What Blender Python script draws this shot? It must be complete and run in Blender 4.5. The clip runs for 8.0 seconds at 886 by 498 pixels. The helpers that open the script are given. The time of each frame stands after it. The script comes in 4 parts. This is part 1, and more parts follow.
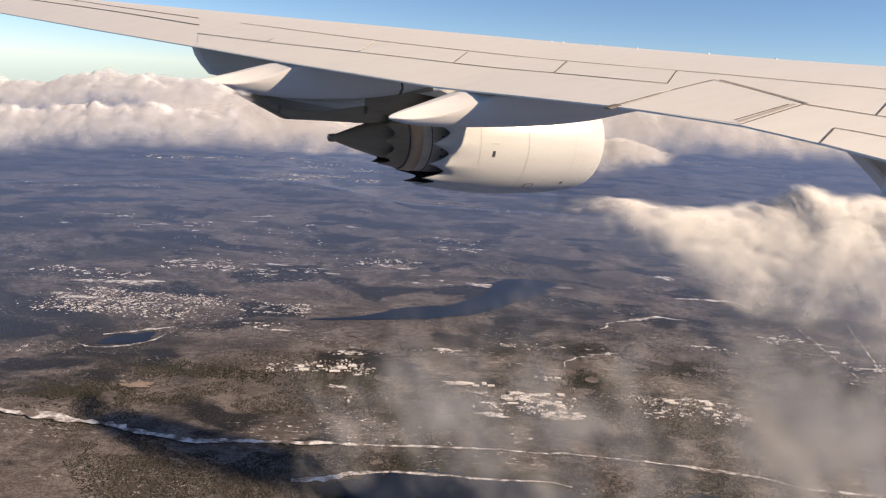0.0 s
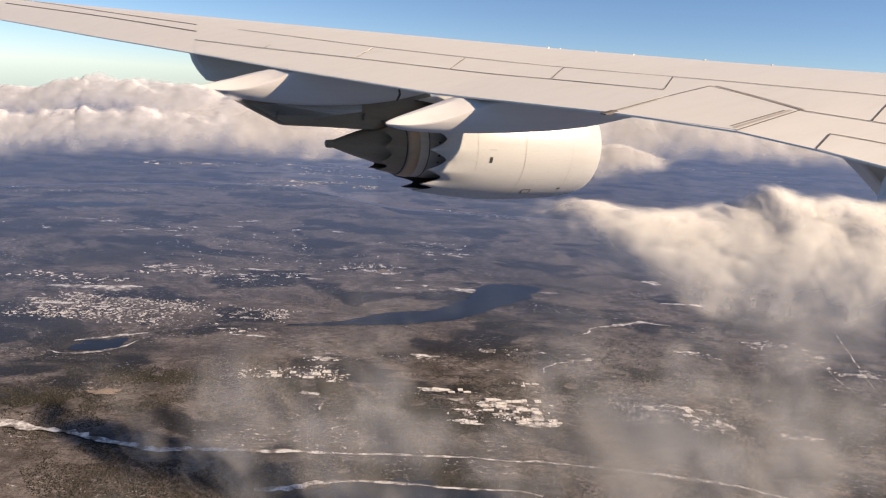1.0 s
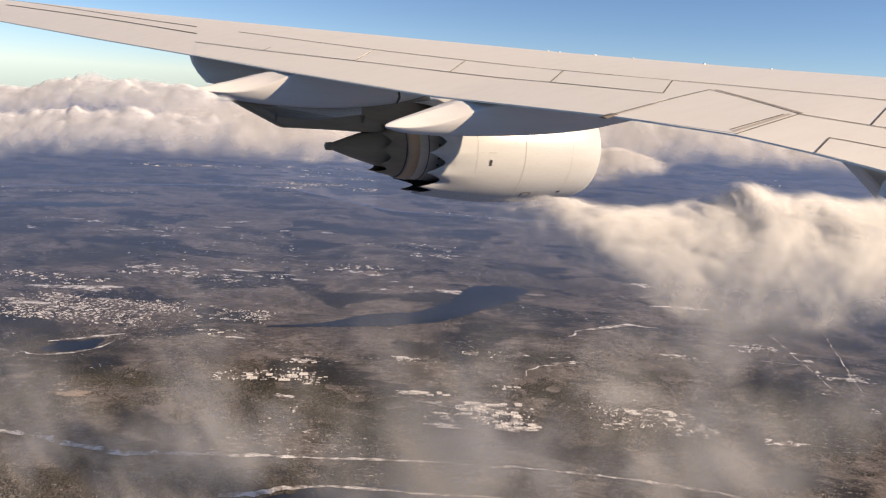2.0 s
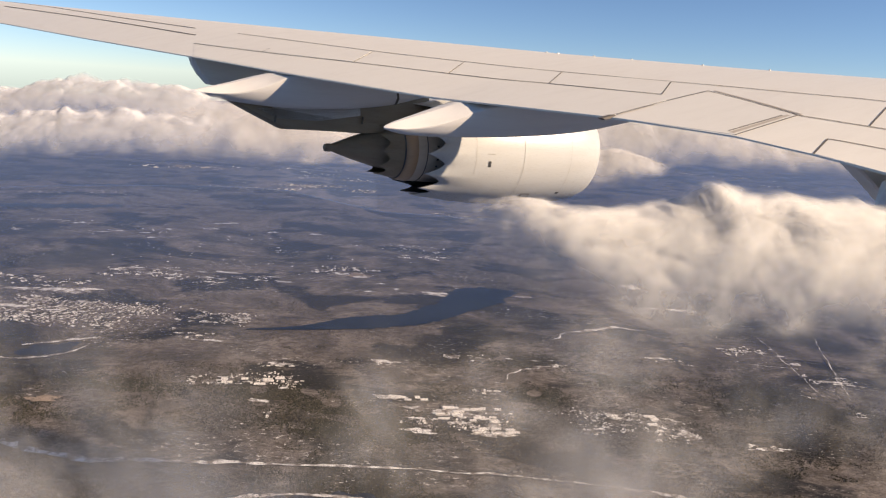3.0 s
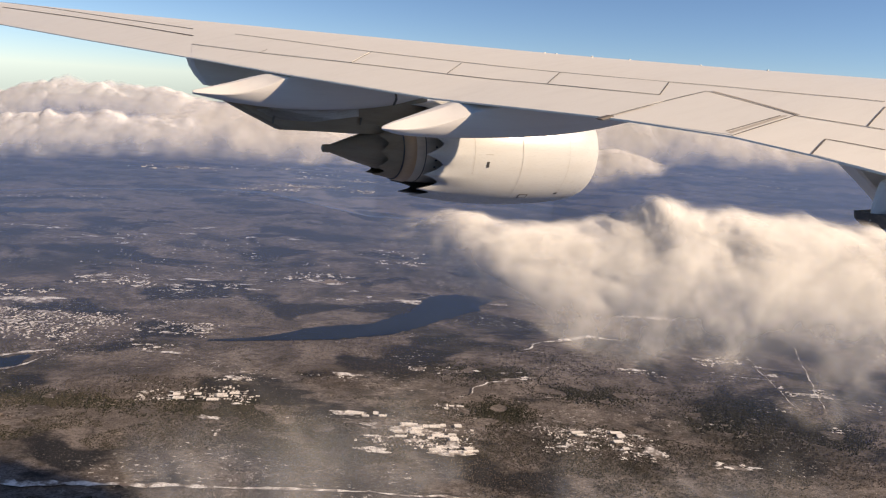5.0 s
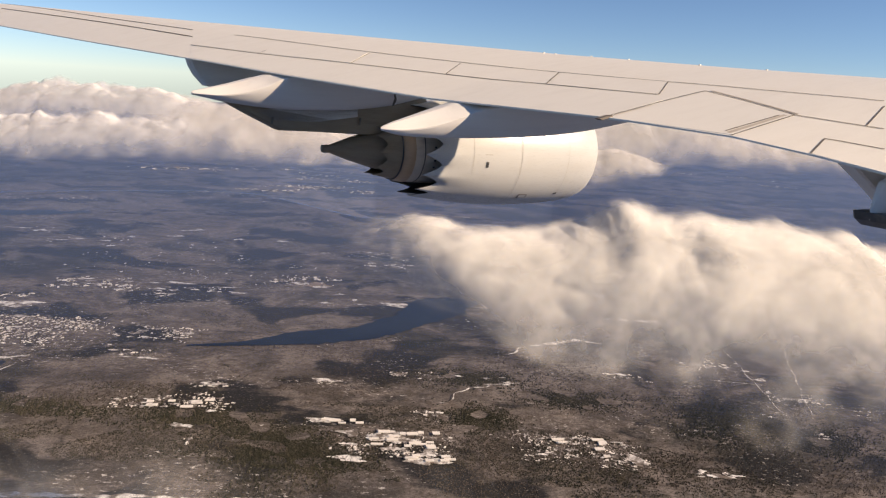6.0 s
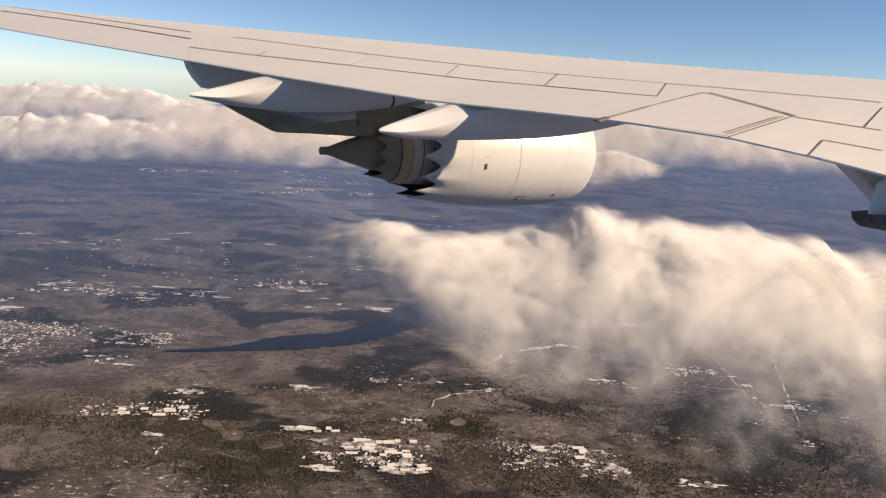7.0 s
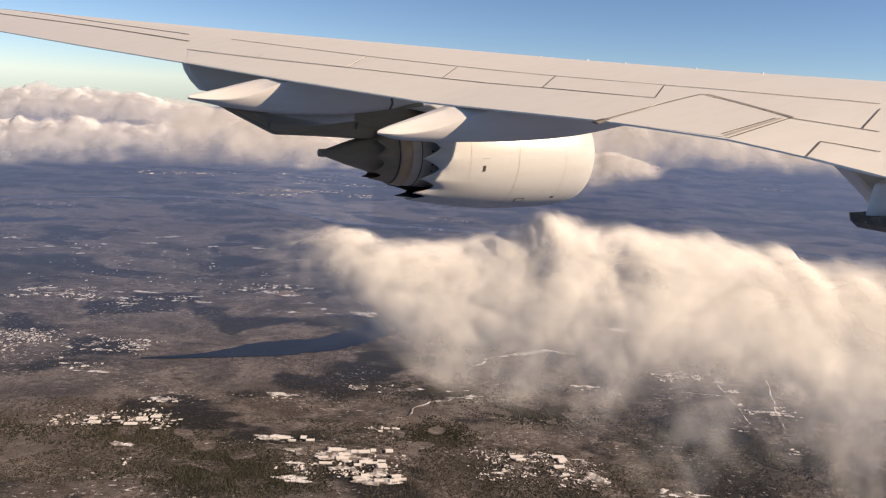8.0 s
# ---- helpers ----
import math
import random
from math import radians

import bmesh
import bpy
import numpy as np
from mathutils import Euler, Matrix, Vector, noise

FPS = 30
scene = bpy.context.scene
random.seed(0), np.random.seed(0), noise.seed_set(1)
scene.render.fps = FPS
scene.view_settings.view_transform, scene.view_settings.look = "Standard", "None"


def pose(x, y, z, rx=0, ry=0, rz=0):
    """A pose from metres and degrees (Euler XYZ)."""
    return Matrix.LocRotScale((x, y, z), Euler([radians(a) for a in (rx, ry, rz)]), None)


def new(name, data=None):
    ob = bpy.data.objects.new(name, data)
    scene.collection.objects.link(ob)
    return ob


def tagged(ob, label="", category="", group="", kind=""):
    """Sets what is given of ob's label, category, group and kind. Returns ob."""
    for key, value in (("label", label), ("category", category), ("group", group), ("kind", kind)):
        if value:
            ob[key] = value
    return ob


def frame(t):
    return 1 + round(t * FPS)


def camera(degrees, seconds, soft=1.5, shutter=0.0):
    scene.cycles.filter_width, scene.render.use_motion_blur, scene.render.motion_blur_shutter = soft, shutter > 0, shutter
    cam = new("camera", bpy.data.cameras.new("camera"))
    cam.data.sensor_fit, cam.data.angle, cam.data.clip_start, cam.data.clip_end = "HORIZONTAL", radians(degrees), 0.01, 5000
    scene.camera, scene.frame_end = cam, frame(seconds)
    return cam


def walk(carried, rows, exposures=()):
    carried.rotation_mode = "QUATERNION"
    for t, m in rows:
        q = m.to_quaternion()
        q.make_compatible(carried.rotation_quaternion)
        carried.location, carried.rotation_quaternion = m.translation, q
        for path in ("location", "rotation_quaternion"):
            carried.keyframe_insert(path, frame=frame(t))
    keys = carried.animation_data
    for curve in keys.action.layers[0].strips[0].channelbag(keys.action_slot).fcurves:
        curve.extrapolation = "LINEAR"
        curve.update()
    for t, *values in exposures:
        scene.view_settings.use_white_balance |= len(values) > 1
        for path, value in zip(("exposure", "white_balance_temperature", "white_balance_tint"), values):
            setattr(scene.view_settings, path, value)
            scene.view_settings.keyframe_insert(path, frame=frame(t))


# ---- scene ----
H = 0.15         # eye height over the land, which is laid out at a reduced scale
U = 0.4 / H      # fineness of the land's grain
K = 1.2          # size of the aircraft's parts against their plan

# ---- camera ----
cam = camera(66.0, 8.0, soft=1.2)
ROWS = [
    (0.0, -0.2796, -0.1632, 1.0204, 0.923, -14.147, -3.527),
    (0.5, -0.2442, -0.1458, 1.0150, 0.802, -13.898, -3.487),
    (1.0, -0.2026, -0.1256, 1.0090, 0.729, -13.635, -3.535),
    (1.5, -0.1680, -0.1029, 0.9999, 0.786, -13.486, -3.683),
    (3.0, -0.0638, -0.0438, 0.9907, 0.683, -13.283, -3.689),
    (3.5, -0.0318, -0.0208, 0.9910, 0.655, -13.242, -3.670),
    (4.0, 0.0000, 0.0000, 1.0000, 0.576, -13.259, -3.684),
    (4.5, 0.0284, 0.0195, 1.0064, 0.595, -13.246, -3.688),
    (6.0, 0.1278, 0.0839, 1.0166, 0.559, -13.218, -3.512),
    (6.5, 0.1583, 0.1024, 1.0169, 0.499, -13.087, -3.547),
    (7.0, 0.1932, 0.1251, 1.0194, 0.463, -13.059, -3.461),
    (7.5, 0.2236, 0.1441, 1.0212, 0.402, -13.050, -3.423),
    (8.0, 0.2589, 0.1662, 1.0240, 0.366, -12.894, -3.380),
]
walk(cam, [(t, pose(H * x, H * y, H * z, 90 + pitch, roll, yaw)) for t, x, y, z, yaw, pitch, roll in ROWS],
     exposures=[(0.0, 0.27, 6950, 11), (1.5, 0.23, 6980, 11), (4.5, 0.18, 7050, 11), (8.0, 0.16, 7170, 12)])

# ---- light ----
FORE = Vector((0.8545, 0.5194, 0.0))     # the aircraft's nose
SIDE = Vector((-0.5194, 0.8545, 0.0))    # its left wing
SHINE = (FORE * -0.58 + SIDE * 0.66 + Vector((0, 0, -0.46))).normalized()
world = bpy.data.worlds.new("sky")
scene.world = world
world.use_nodes = True
wn = world.node_tree.nodes
sky = wn.new("ShaderNodeTexSky")
sky.sky_type, sky.sun_disc = "NISHITA", False
sky.sun_elevation = math.asin(-SHINE.z)
sky.sun_rotation = math.atan2(-SHINE.x, -SHINE.y)
sky.altitude, sky.air_density, sky.dust_density, sky.ozone_density = 3000, 1.0, 0.1, 4.0
tone = wn.new("ShaderNodeMixRGB")
tone.blend_type, tone.inputs[0].default_value, tone.inputs[2].default_value = "MULTIPLY", 1.0, (0.90, 0.94, 1.02, 1)
world.node_tree.links.new(sky.outputs[0], tone.inputs[1])
world.node_tree.links.new(tone.outputs[0], wn["Background"].inputs[0])
wn["Background"].inputs[1].default_value = 0.103
sun = new("sun", bpy.data.lights.new("sun", "SUN"))
sun.data.energy, sun.data.angle, sun.data.color = 6.4, radians(0.53), (1.0, 0.83, 0.66)
sun.matrix_world = Matrix.Translation((0, 0, 60)) @ SHINE.to_track_quat("-Z", "Y").to_matrix().to_4x4()
scene.cycles.transparent_max_bounces = 200


# ---- materials ----
class Nodes:
    """Short hand for building one node material."""

    def __init__(self, name):
        self.mat = bpy.data.materials.new(name)
        self.mat.use_nodes = True
        self.tree = self.mat.node_tree
        self.bsdf = self.tree.nodes["Principled BSDF"]
        self.out = self.tree.nodes["Material Output"]

    def add(self, kind, **values):
        node = self.tree.nodes.new("ShaderNode" + kind)
        for key, value in values.items():
            if key == "operation":
                node.operation = value
            elif key == "blend_type":
                node.blend_type = value
            elif key == "attribute_name":
                node.attribute_name = value
            elif isinstance(value, bpy.types.NodeSocket):
                self.tree.links.new(value, node.inputs[key])
            else:
                node.inputs[key].default_value = value
        return node

    def link(self, a, b):
        self.tree.links.new(a, b)

    def noise(self, coords, scale, detail=4.0, rough=0.55, stretch=(1, 1, 1)):
        m = self.add("Mapping", Vector=coords)
        m.inputs["Scale"].default_value = stretch
        return self.add("TexNoise", Vector=m.outputs[0], Scale=scale, Detail=detail, Roughness=rough).outputs["Fac"]

    def ramp(self, value, low, high, a=0.0, b=1.0):
        n = self.add("MapRange")
        n.interpolation_type = "SMOOTHSTEP"
        self.link(value, n.inputs[0])
        for i, v in zip((1, 2, 3, 4), (low, high, a, b)):
            n.inputs[i].default_value = v
        return n.outputs[0]

    def mix(self, fac, a, b, blend="MIX"):
        n = self.add("MixRGB", blend_type=blend)
        for socket, v in zip(n.inputs, (fac, a, b)):
            if isinstance(v, bpy.types.NodeSocket):
                self.link(v, socket)
            elif isinstance(v, tuple):
                socket.default_value = (*v[:3], 1)
            else:
                socket.default_value = v
        return n.outputs[0]

    def math(self, op, a, b=0.0):
        n = self.add("Math", operation=op)
        for socket, v in zip(n.inputs, (a, b)):
            if isinstance(v, bpy.types.NodeSocket):
                self.link(v, socket)
            else:
                socket.default_value = v
        return n.outputs[0]

    def done(self, color, rough=0.5, metal=0.0, bump=None, depth=0.01, strength=0.3, spec=0.5):
        for key, v in (("Base Color", color), ("Roughness", rough), ("Metallic", metal), ("Specular IOR Level", spec)):
            if isinstance(v, bpy.types.NodeSocket):
                self.link(v, self.bsdf.inputs[key])
            else:
                self.bsdf.inputs[key].default_value = (*v, 1) if isinstance(v, tuple) else v
        if bump is not None:
            b = self.add("Bump", Strength=strength, Distance=depth, Height=bump)
            self.link(b.outputs[0], self.bsdf.inputs["Normal"])
        return self.mat


def painted(name, color, rough=0.35, dirt=0.12, streak=(0.25, 3, 3), tone=(0.35, 0.29, 0.22), metal=0.0, scale=1.6):
    n = Nodes(name)
    co = n.add("TexCoord").outputs["Object"]
    big = n.noise(co, scale, 5, 0.6, streak)
    fine = n.noise(co, 22, 4, 0.6, streak)
    rnd = n.add("ObjectInfo").outputs["Random"]
    base = n.mix(n.ramp(big, 0.42, 0.75, 0.0, dirt), color, tone)
    base = n.mix(n.ramp(fine, 0.5, 0.8, 0.0, dirt * 0.7), base, tone)
    base = n.mix(n.math("MULTIPLY", rnd, 0.05), base, tuple(c * 0.75 for c in color))
    r = n.ramp(fine, 0.3, 0.7, rough - 0.06, rough + 0.1)
    return n.done(base, r, metal, fine, 0.002, 0.08)


WHITE = painted("wing_paint", (0.82, 0.77, 0.675), 0.38, 0.08)
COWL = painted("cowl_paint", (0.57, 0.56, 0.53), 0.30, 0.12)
GREY = painted("fairing_paint", (0.75, 0.71, 0.655), 0.45, 0.15)
LINE = painted("cowl_joint", (0.42, 0.39, 0.35), 0.6, 0.3)
SEAL = painted("seam_sealant", (0.10, 0.085, 0.07), 0.7, 0.4)
BURNT = painted("burnt_metal", (0.29, 0.225, 0.145), 0.5, 0.5, (0.4, 1, 2.5), (0.16, 0.09, 0.05), 0.0, 2.5)
TITAN = painted("titanium", (0.62, 0.54, 0.43), 0.4, 0.35, (0.5, 2, 2), (0.30, 0.22, 0.16), 0.1, 2.5)
BAND = painted("heat_tinted_band", (0.52, 0.35, 0.21), 0.4, 0.4, (0.5, 2, 2), (0.30, 0.19, 0.11), 0.1, 2.5)
INNER = painted("nozzle_lining", (0.06, 0.058, 0.056), 0.6, 0.4)
MARK = painted("marking_paint", (0.05, 0.05, 0.05), 0.5, 0.1)


def land_material():
    n = Nodes("winter_land")
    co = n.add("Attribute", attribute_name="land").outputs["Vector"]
    bend = n.add("TexNoise", Vector=co, Scale=1.3, Detail=3.0).outputs["Color"]
    warp = n.add("VectorMath", operation="MULTIPLY_ADD")
    n.link(bend, warp.inputs[0])
    warp.inputs[1].default_value = (0.45, 0.45, 0)
    n.link(co, warp.inputs[2])
    cw = warp.outputs[0]
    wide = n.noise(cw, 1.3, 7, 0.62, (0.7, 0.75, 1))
    blots = n.noise(cw, 3.0, 7, 0.58, (0.62, 0.95, 1))
    mid = n.noise(cw, 7.0, 8, 0.66, (0.8, 0.95, 1))
    fine = n.noise(co, 34.0, 6, 0.72, (0.8, 1.2, 1))
    crowns = n.add("TexVoronoi", Vector=co, Scale=300.0).outputs["Distance"]
    spots = n.noise(co, 60.0, 5, 0.75, (0.7, 1.3, 1))
    wood = n.mix(n.ramp(mid, 0.36, 0.62), (0.092, 0.080, 0.073), (0.225, 0.190, 0.168))
    wood = n.mix(n.ramp(fine, 0.44, 0.60, 0, 0.8), wood, (0.075, 0.060, 0.048))
    wood = n.mix(n.ramp(wide, 0.50, 0.34, 0, 0.5), wood, (0.205, 0.170, 0.145))
    pale = n.math("MULTIPLY", n.ramp(mid, 0.55, 0.66), n.ramp(fine, 0.50, 0.62))
    wood = n.mix(n.math("MULTIPLY", pale, 0.8), wood, (0.36, 0.30, 0.25))
    # dark patches paint cloud shadows into the ground colour, mixed with evergreens
    wood = n.mix(n.ramp(blots, 0.52, 0.585, 0, 0.96), wood, (0.020, 0.021, 0.024))
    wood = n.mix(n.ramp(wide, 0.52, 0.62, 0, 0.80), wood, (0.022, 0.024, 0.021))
    # larger cloud shadows, painted in the same way
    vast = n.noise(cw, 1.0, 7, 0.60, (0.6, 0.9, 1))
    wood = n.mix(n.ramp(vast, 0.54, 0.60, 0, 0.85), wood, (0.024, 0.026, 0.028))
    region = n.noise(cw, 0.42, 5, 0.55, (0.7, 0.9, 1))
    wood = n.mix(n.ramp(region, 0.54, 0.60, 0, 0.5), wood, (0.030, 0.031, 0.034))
    micro = n.noise(co, 130.0, 4, 0.75, (0.8, 1.1, 1))
    wood = n.mix(n.ramp(micro, 0.50, 0.40, 0, 0.55), wood, (0.035, 0.029, 0.025))
    wood = n.mix(n.ramp(micro, 0.56, 0.68, 0, 0.5), wood, (0.26, 0.22, 0.185))
    snow = n.math("MULTIPLY", n.ramp(n.noise(cw, 2.6, 6, 0.65, (0.6, 1.4, 1)), 0.48, 0.60), n.ramp(spots, 0.575, 0.64))
    wood = n.mix(n.math("MULTIPLY", snow, 0.9), wood, (0.66, 0.61, 0.56))
    wood = n.mix(n.ramp(crowns, 0.0, 0.5, 0.25, 0.0), wood, (0.03, 0.026, 0.02))
    hills = n.noise(cw, 4.2, 5, 0.5, (0.55, 1.0, 1))
    grain = n.math("ADD", crowns, n.math("MULTIPLY", fine, 3.0))
    return n.done(wood, 0.95, 0.0, n.math("ADD", grain, n.math("MULTIPLY", hills, 26.0)), 0.0012 / U, 0.5, 0.1)


def plain_noise(name, a, b, scale, rough=0.9, low=0.4, high=0.6, spec=0.2):
    n = Nodes(name)
    co = n.add("TexCoord").outputs["Object"]
    v = n.noise(co, scale * U, 6, 0.65)
    rnd = n.add("NewGeometry").outputs["Random Per Island"]
    v2 = n.math("ADD", n.math("MULTIPLY", v, 0.7), n.math("MULTIPLY", rnd, 0.3))
    return n.done(n.mix(n.ramp(v2, low, high), a, b), rough, 0, v, 0.002 / U, 0.3, spec)


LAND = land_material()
WATER = plain_noise("lake_water", (0.012, 0.018, 0.032), (0.02, 0.028, 0.045), 8, 0.45, spec=0.03)
SNOW = plain_noise("snow_patch", (0.78, 0.74, 0.69), (0.16, 0.13, 0.11), 70, low=0.44, high=0.60)
ROOF = plain_noise("snowy_roof", (0.13, 0.11, 0.10), (0.76, 0.70, 0.63), 60, low=0.37, high=0.60)
PINE = plain_noise("evergreen", (0.020, 0.022, 0.014), (0.06, 0.052, 0.036), 20)
TWIGS = plain_noise("bare_crowns", (0.045, 0.036, 0.030), (0.105, 0.085, 0.068), 12)
BARE = plain_noise("bare_earth", (0.36, 0.27, 0.20), (0.22, 0.17, 0.13), 30)


def vapour(name, color, strength, scale, low, high, translucent=0.35, slanted=0.55):
    """Thin vapour: white droplets, thinner where the attribute 'soft' falls."""
    n = Nodes(name)
    soft = n.add("Attribute", attribute_name="soft").outputs["Fac"]
    co = n.add("TexCoord").outputs["Object"]
    grain = n.ramp(n.noise(co, scale, 6, 0.6), low, high)
    alpha = n.math("MULTIPLY", n.math("MULTIPLY", soft, strength), grain)
    # shading normals bent towards the sun, so billows look lit whatever their slant
    slant = n.add("VectorMath", operation="SCALE")
    n.link(n.add("NewGeometry").outputs["Normal"], slant.inputs[0])
    slant.inputs["Scale"].default_value = slanted
    even = n.add("VectorMath", operation="ADD")
    n.link(slant.outputs[0], even.inputs[0])
    even.inputs[1].default_value = tuple(-SHINE * 0.8 + Vector((0, 0, 0.25)))
    unit = n.add("VectorMath", operation="NORMALIZE")
    n.link(even.outputs[0], unit.inputs[0])
    # translucent part, normals turned from the sun, brightens sides that face away
    back = n.add("VectorMath", operation="ADD")
    n.link(slant.outputs[0], back.inputs[0])
    back.inputs[1].default_value = tuple(SHINE * 2.0)
    shade = n.add("VectorMath", operation="NORMALIZE")
    n.link(back.outputs[0], shade.inputs[0])
    d = n.add("BsdfDiffuse", Color=(*color, 1), Normal=unit.outputs[0])
    tl = n.add("BsdfTranslucent", Color=(*color, 1), Normal=shade.outputs[0])
    body = n.add("MixShader", Fac=translucent)
    n.link(d.outputs[0], body.inputs[1])
    n.link(tl.outputs[0], body.inputs[2])
    clear = n.add("BsdfTransparent")
    m = n.add("MixShader", Fac=alpha)
    n.link(clear.outputs[0], m.inputs[1])
    n.link(body.outputs[0], m.inputs[2])
    n.link(m.outputs[0], n.out.inputs["Surface"])
    n.tree.nodes.remove(n.bsdf)
    return n.mat


CLOUD = vapour("cloud_vapour", (0.87, 0.845, 0.81), 0.92, 60.0 * U, -0.6, 0.5, 0.35, 0.7)
BANK = vapour("bank_vapour", (0.60, 0.60, 0.63), 0.9, 10.0 * U, -0.6, 0.5, 0.35, 0.7)
FARBANK = vapour("far_bank_vapour", (0.58, 0.565, 0.57), 0.9, 1.0, -0.6, 0.5, 0.35, 0.5)
MIST = vapour("mist_vapour", (0.76, 0.74, 0.73), 0.112, 60.0 * U, 0.38, 0.76, 0.4, 0.3)
# tint of the sheet that paints the blue of distance over the land
HAZE = vapour("painted_haze", (0.165, 0.255, 0.475), 1.0, 0.6, 0.0, 0.3, 0.0, 20.0)


# ---- building blocks ----
def mesh_of(name, verts, faces, mat, smooth=True, sharp=0):
    me = bpy.data.meshes.new(name)
    me.from_pydata([tuple(v) for v in verts], [], faces)
    me.materials.append(mat)
    if smooth:
        me.shade_smooth()
        if sharp:
            me.set_sharp_from_angle(angle=radians(sharp))
    return me


def part(name, me, parent, label=""):
    ob = new(name, me)
    ob.parent = parent
    return tagged(ob, label)


def smoothstep(a, b, x):
    t = np.clip((x - a) / (b - a), 0, 1)
    return t * t * (3 - 2 * t)


def spline(points, n):
    """A smooth line through a few control points."""
    p = np.array(points, float)
    p = np.vstack([2 * p[0] - p[1], p, 2 * p[-1] - p[-2]])
    out = []
    for t in np.linspace(0, len(p) - 3 - 1e-6, n):
        i, s = int(t), t - int(t)
        a, b, c, d = p[i:i + 4]
        out.append(0.5 * (2 * b + (c - a) * s + (2 * a - 5 * b + 4 * c - d) * s * s + (3 * b - a - 3 * c + d) * s ** 3))
    return np.array(out)


# ---- land ----
def view_drop(a):
    """Steepness of a drop added to keep the land below the aircraft's outline from the camera, by bearing."""
    return np.interp(a, (-1.9, -1.5, -0.32, -0.24, -0.16, -0.10, 0.16, 0.25, 0.34, 1.5, 1.9),
                     (0.0, 0.155, 0.155, 0.160, 0.175, 0.186, 0.186, 0.172, 0.165, 0.175, 0.0))


FAR = 48.0 / H      # where the far plain begins, beyond the aircraft


def sag(r):
    """How far open land lies under the eye's level: the plain falls off gently towards the horizon."""
    return 1 + 0.033 * np.maximum(r - 3.0, 0)


def land_depth(x, y):
    """How far the land lies under the eye's level, in eye heights; x and y in eye heights too."""
    r = np.hypot(x, y)
    s = view_drop(np.arctan2(x, y))
    edge = 0.9 / np.maximum(s - 0.033, 0.004)
    fall = np.minimum(s * r + 0.5 * np.maximum(r - edge, 0), s * FAR)
    near = np.maximum(sag(r), fall)
    far = np.maximum(sag(r), 0.033 * r + np.maximum(s - 0.033, 0) * FAR)
    return np.where(r < FAR, near, far)


def onto(x, y):
    """Moves a place named on the level plain out to where the falling plain meets the same line of sight."""
    k = 1.0
    for _ in range(12):
        k = float(sag(np.hypot(x, y) * k))
    return x * k, y * k


def ripple(x, y):
    return 0.010 * (np.sin(2.1 * x + 1.3 * np.sin(1.7 * y)) * np.cos(1.9 * y + 0.6 * x) - 1) * smoothstep(0.6, 3, np.hypot(x, y))


def land_sheet(name, mat, lift, attribute, value):
    radii = np.concatenate([[0.02], np.geomspace(0.2, 4.5, 80, endpoint=False), np.geomspace(4.5, 10.5, 110, endpoint=False), np.geomspace(10.5, 11000, 100)])
    front = np.concatenate([np.linspace(-math.pi, -0.75, 60, endpoint=False), np.linspace(-0.75, 0.9, 420, endpoint=False),
                            np.linspace(0.9, math.pi, 60, endpoint=False)])
    rr, aa = np.meshgrid(radii, front, indexing="ij")
    x, y = rr * np.sin(aa), rr * np.cos(aa)
    deep = land_depth(x, y)
    z = 1 - deep + ripple(x, y) + lift * np.minimum(deep, 1.5 + 0 * deep)
    verts = np.stack([x * H, y * H, z * H], -1).reshape(-1, 3)
    m, k = rr.shape
    i = np.arange(m - 1)[:, None] * k
    j = np.arange(k)[None, :]
    jn = (j + 1) % k
    quads = np.stack([i + j, i + k + j, i + k + jn, i + jn], -1).reshape(-1, 4)
    me = mesh_of(name, verts, quads[:, ::-1].tolist(), mat, True, 4)
    ob = new(name, me)
    value(me, attribute, x, y, deep)
    return ob


def sight_plan(me, key, x, y, deep):
    # pattern grows with depth, so it joins up along the camera's sight lines
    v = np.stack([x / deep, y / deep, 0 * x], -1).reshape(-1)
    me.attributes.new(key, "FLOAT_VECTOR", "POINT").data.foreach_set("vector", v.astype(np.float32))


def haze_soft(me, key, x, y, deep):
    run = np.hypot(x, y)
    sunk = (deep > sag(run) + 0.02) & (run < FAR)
    r = np.where(sunk, 1 / np.maximum(view_drop(np.arctan2(x, y)), 0.05), run / deep)
    # denser with distance from the camera, so far land turns bluer
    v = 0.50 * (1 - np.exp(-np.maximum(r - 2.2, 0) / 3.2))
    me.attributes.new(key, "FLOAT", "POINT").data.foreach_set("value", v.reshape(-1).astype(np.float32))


ground = land_sheet("ground", LAND, 0.0, "land", sight_plan)
tagged(ground, "brown winter woodland plain with evergreens, painted cloud shadows and thin snow", "ground", kind="structure")
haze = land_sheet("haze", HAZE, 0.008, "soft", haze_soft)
tagged(haze, "bluish sheet that paints distance haze over the land", "haze", kind="stuff")


def level(x, y):
    return 1 - float(land_depth(np.array(x), np.array(y))) + float(ripple(np.array(x), np.array(y)))


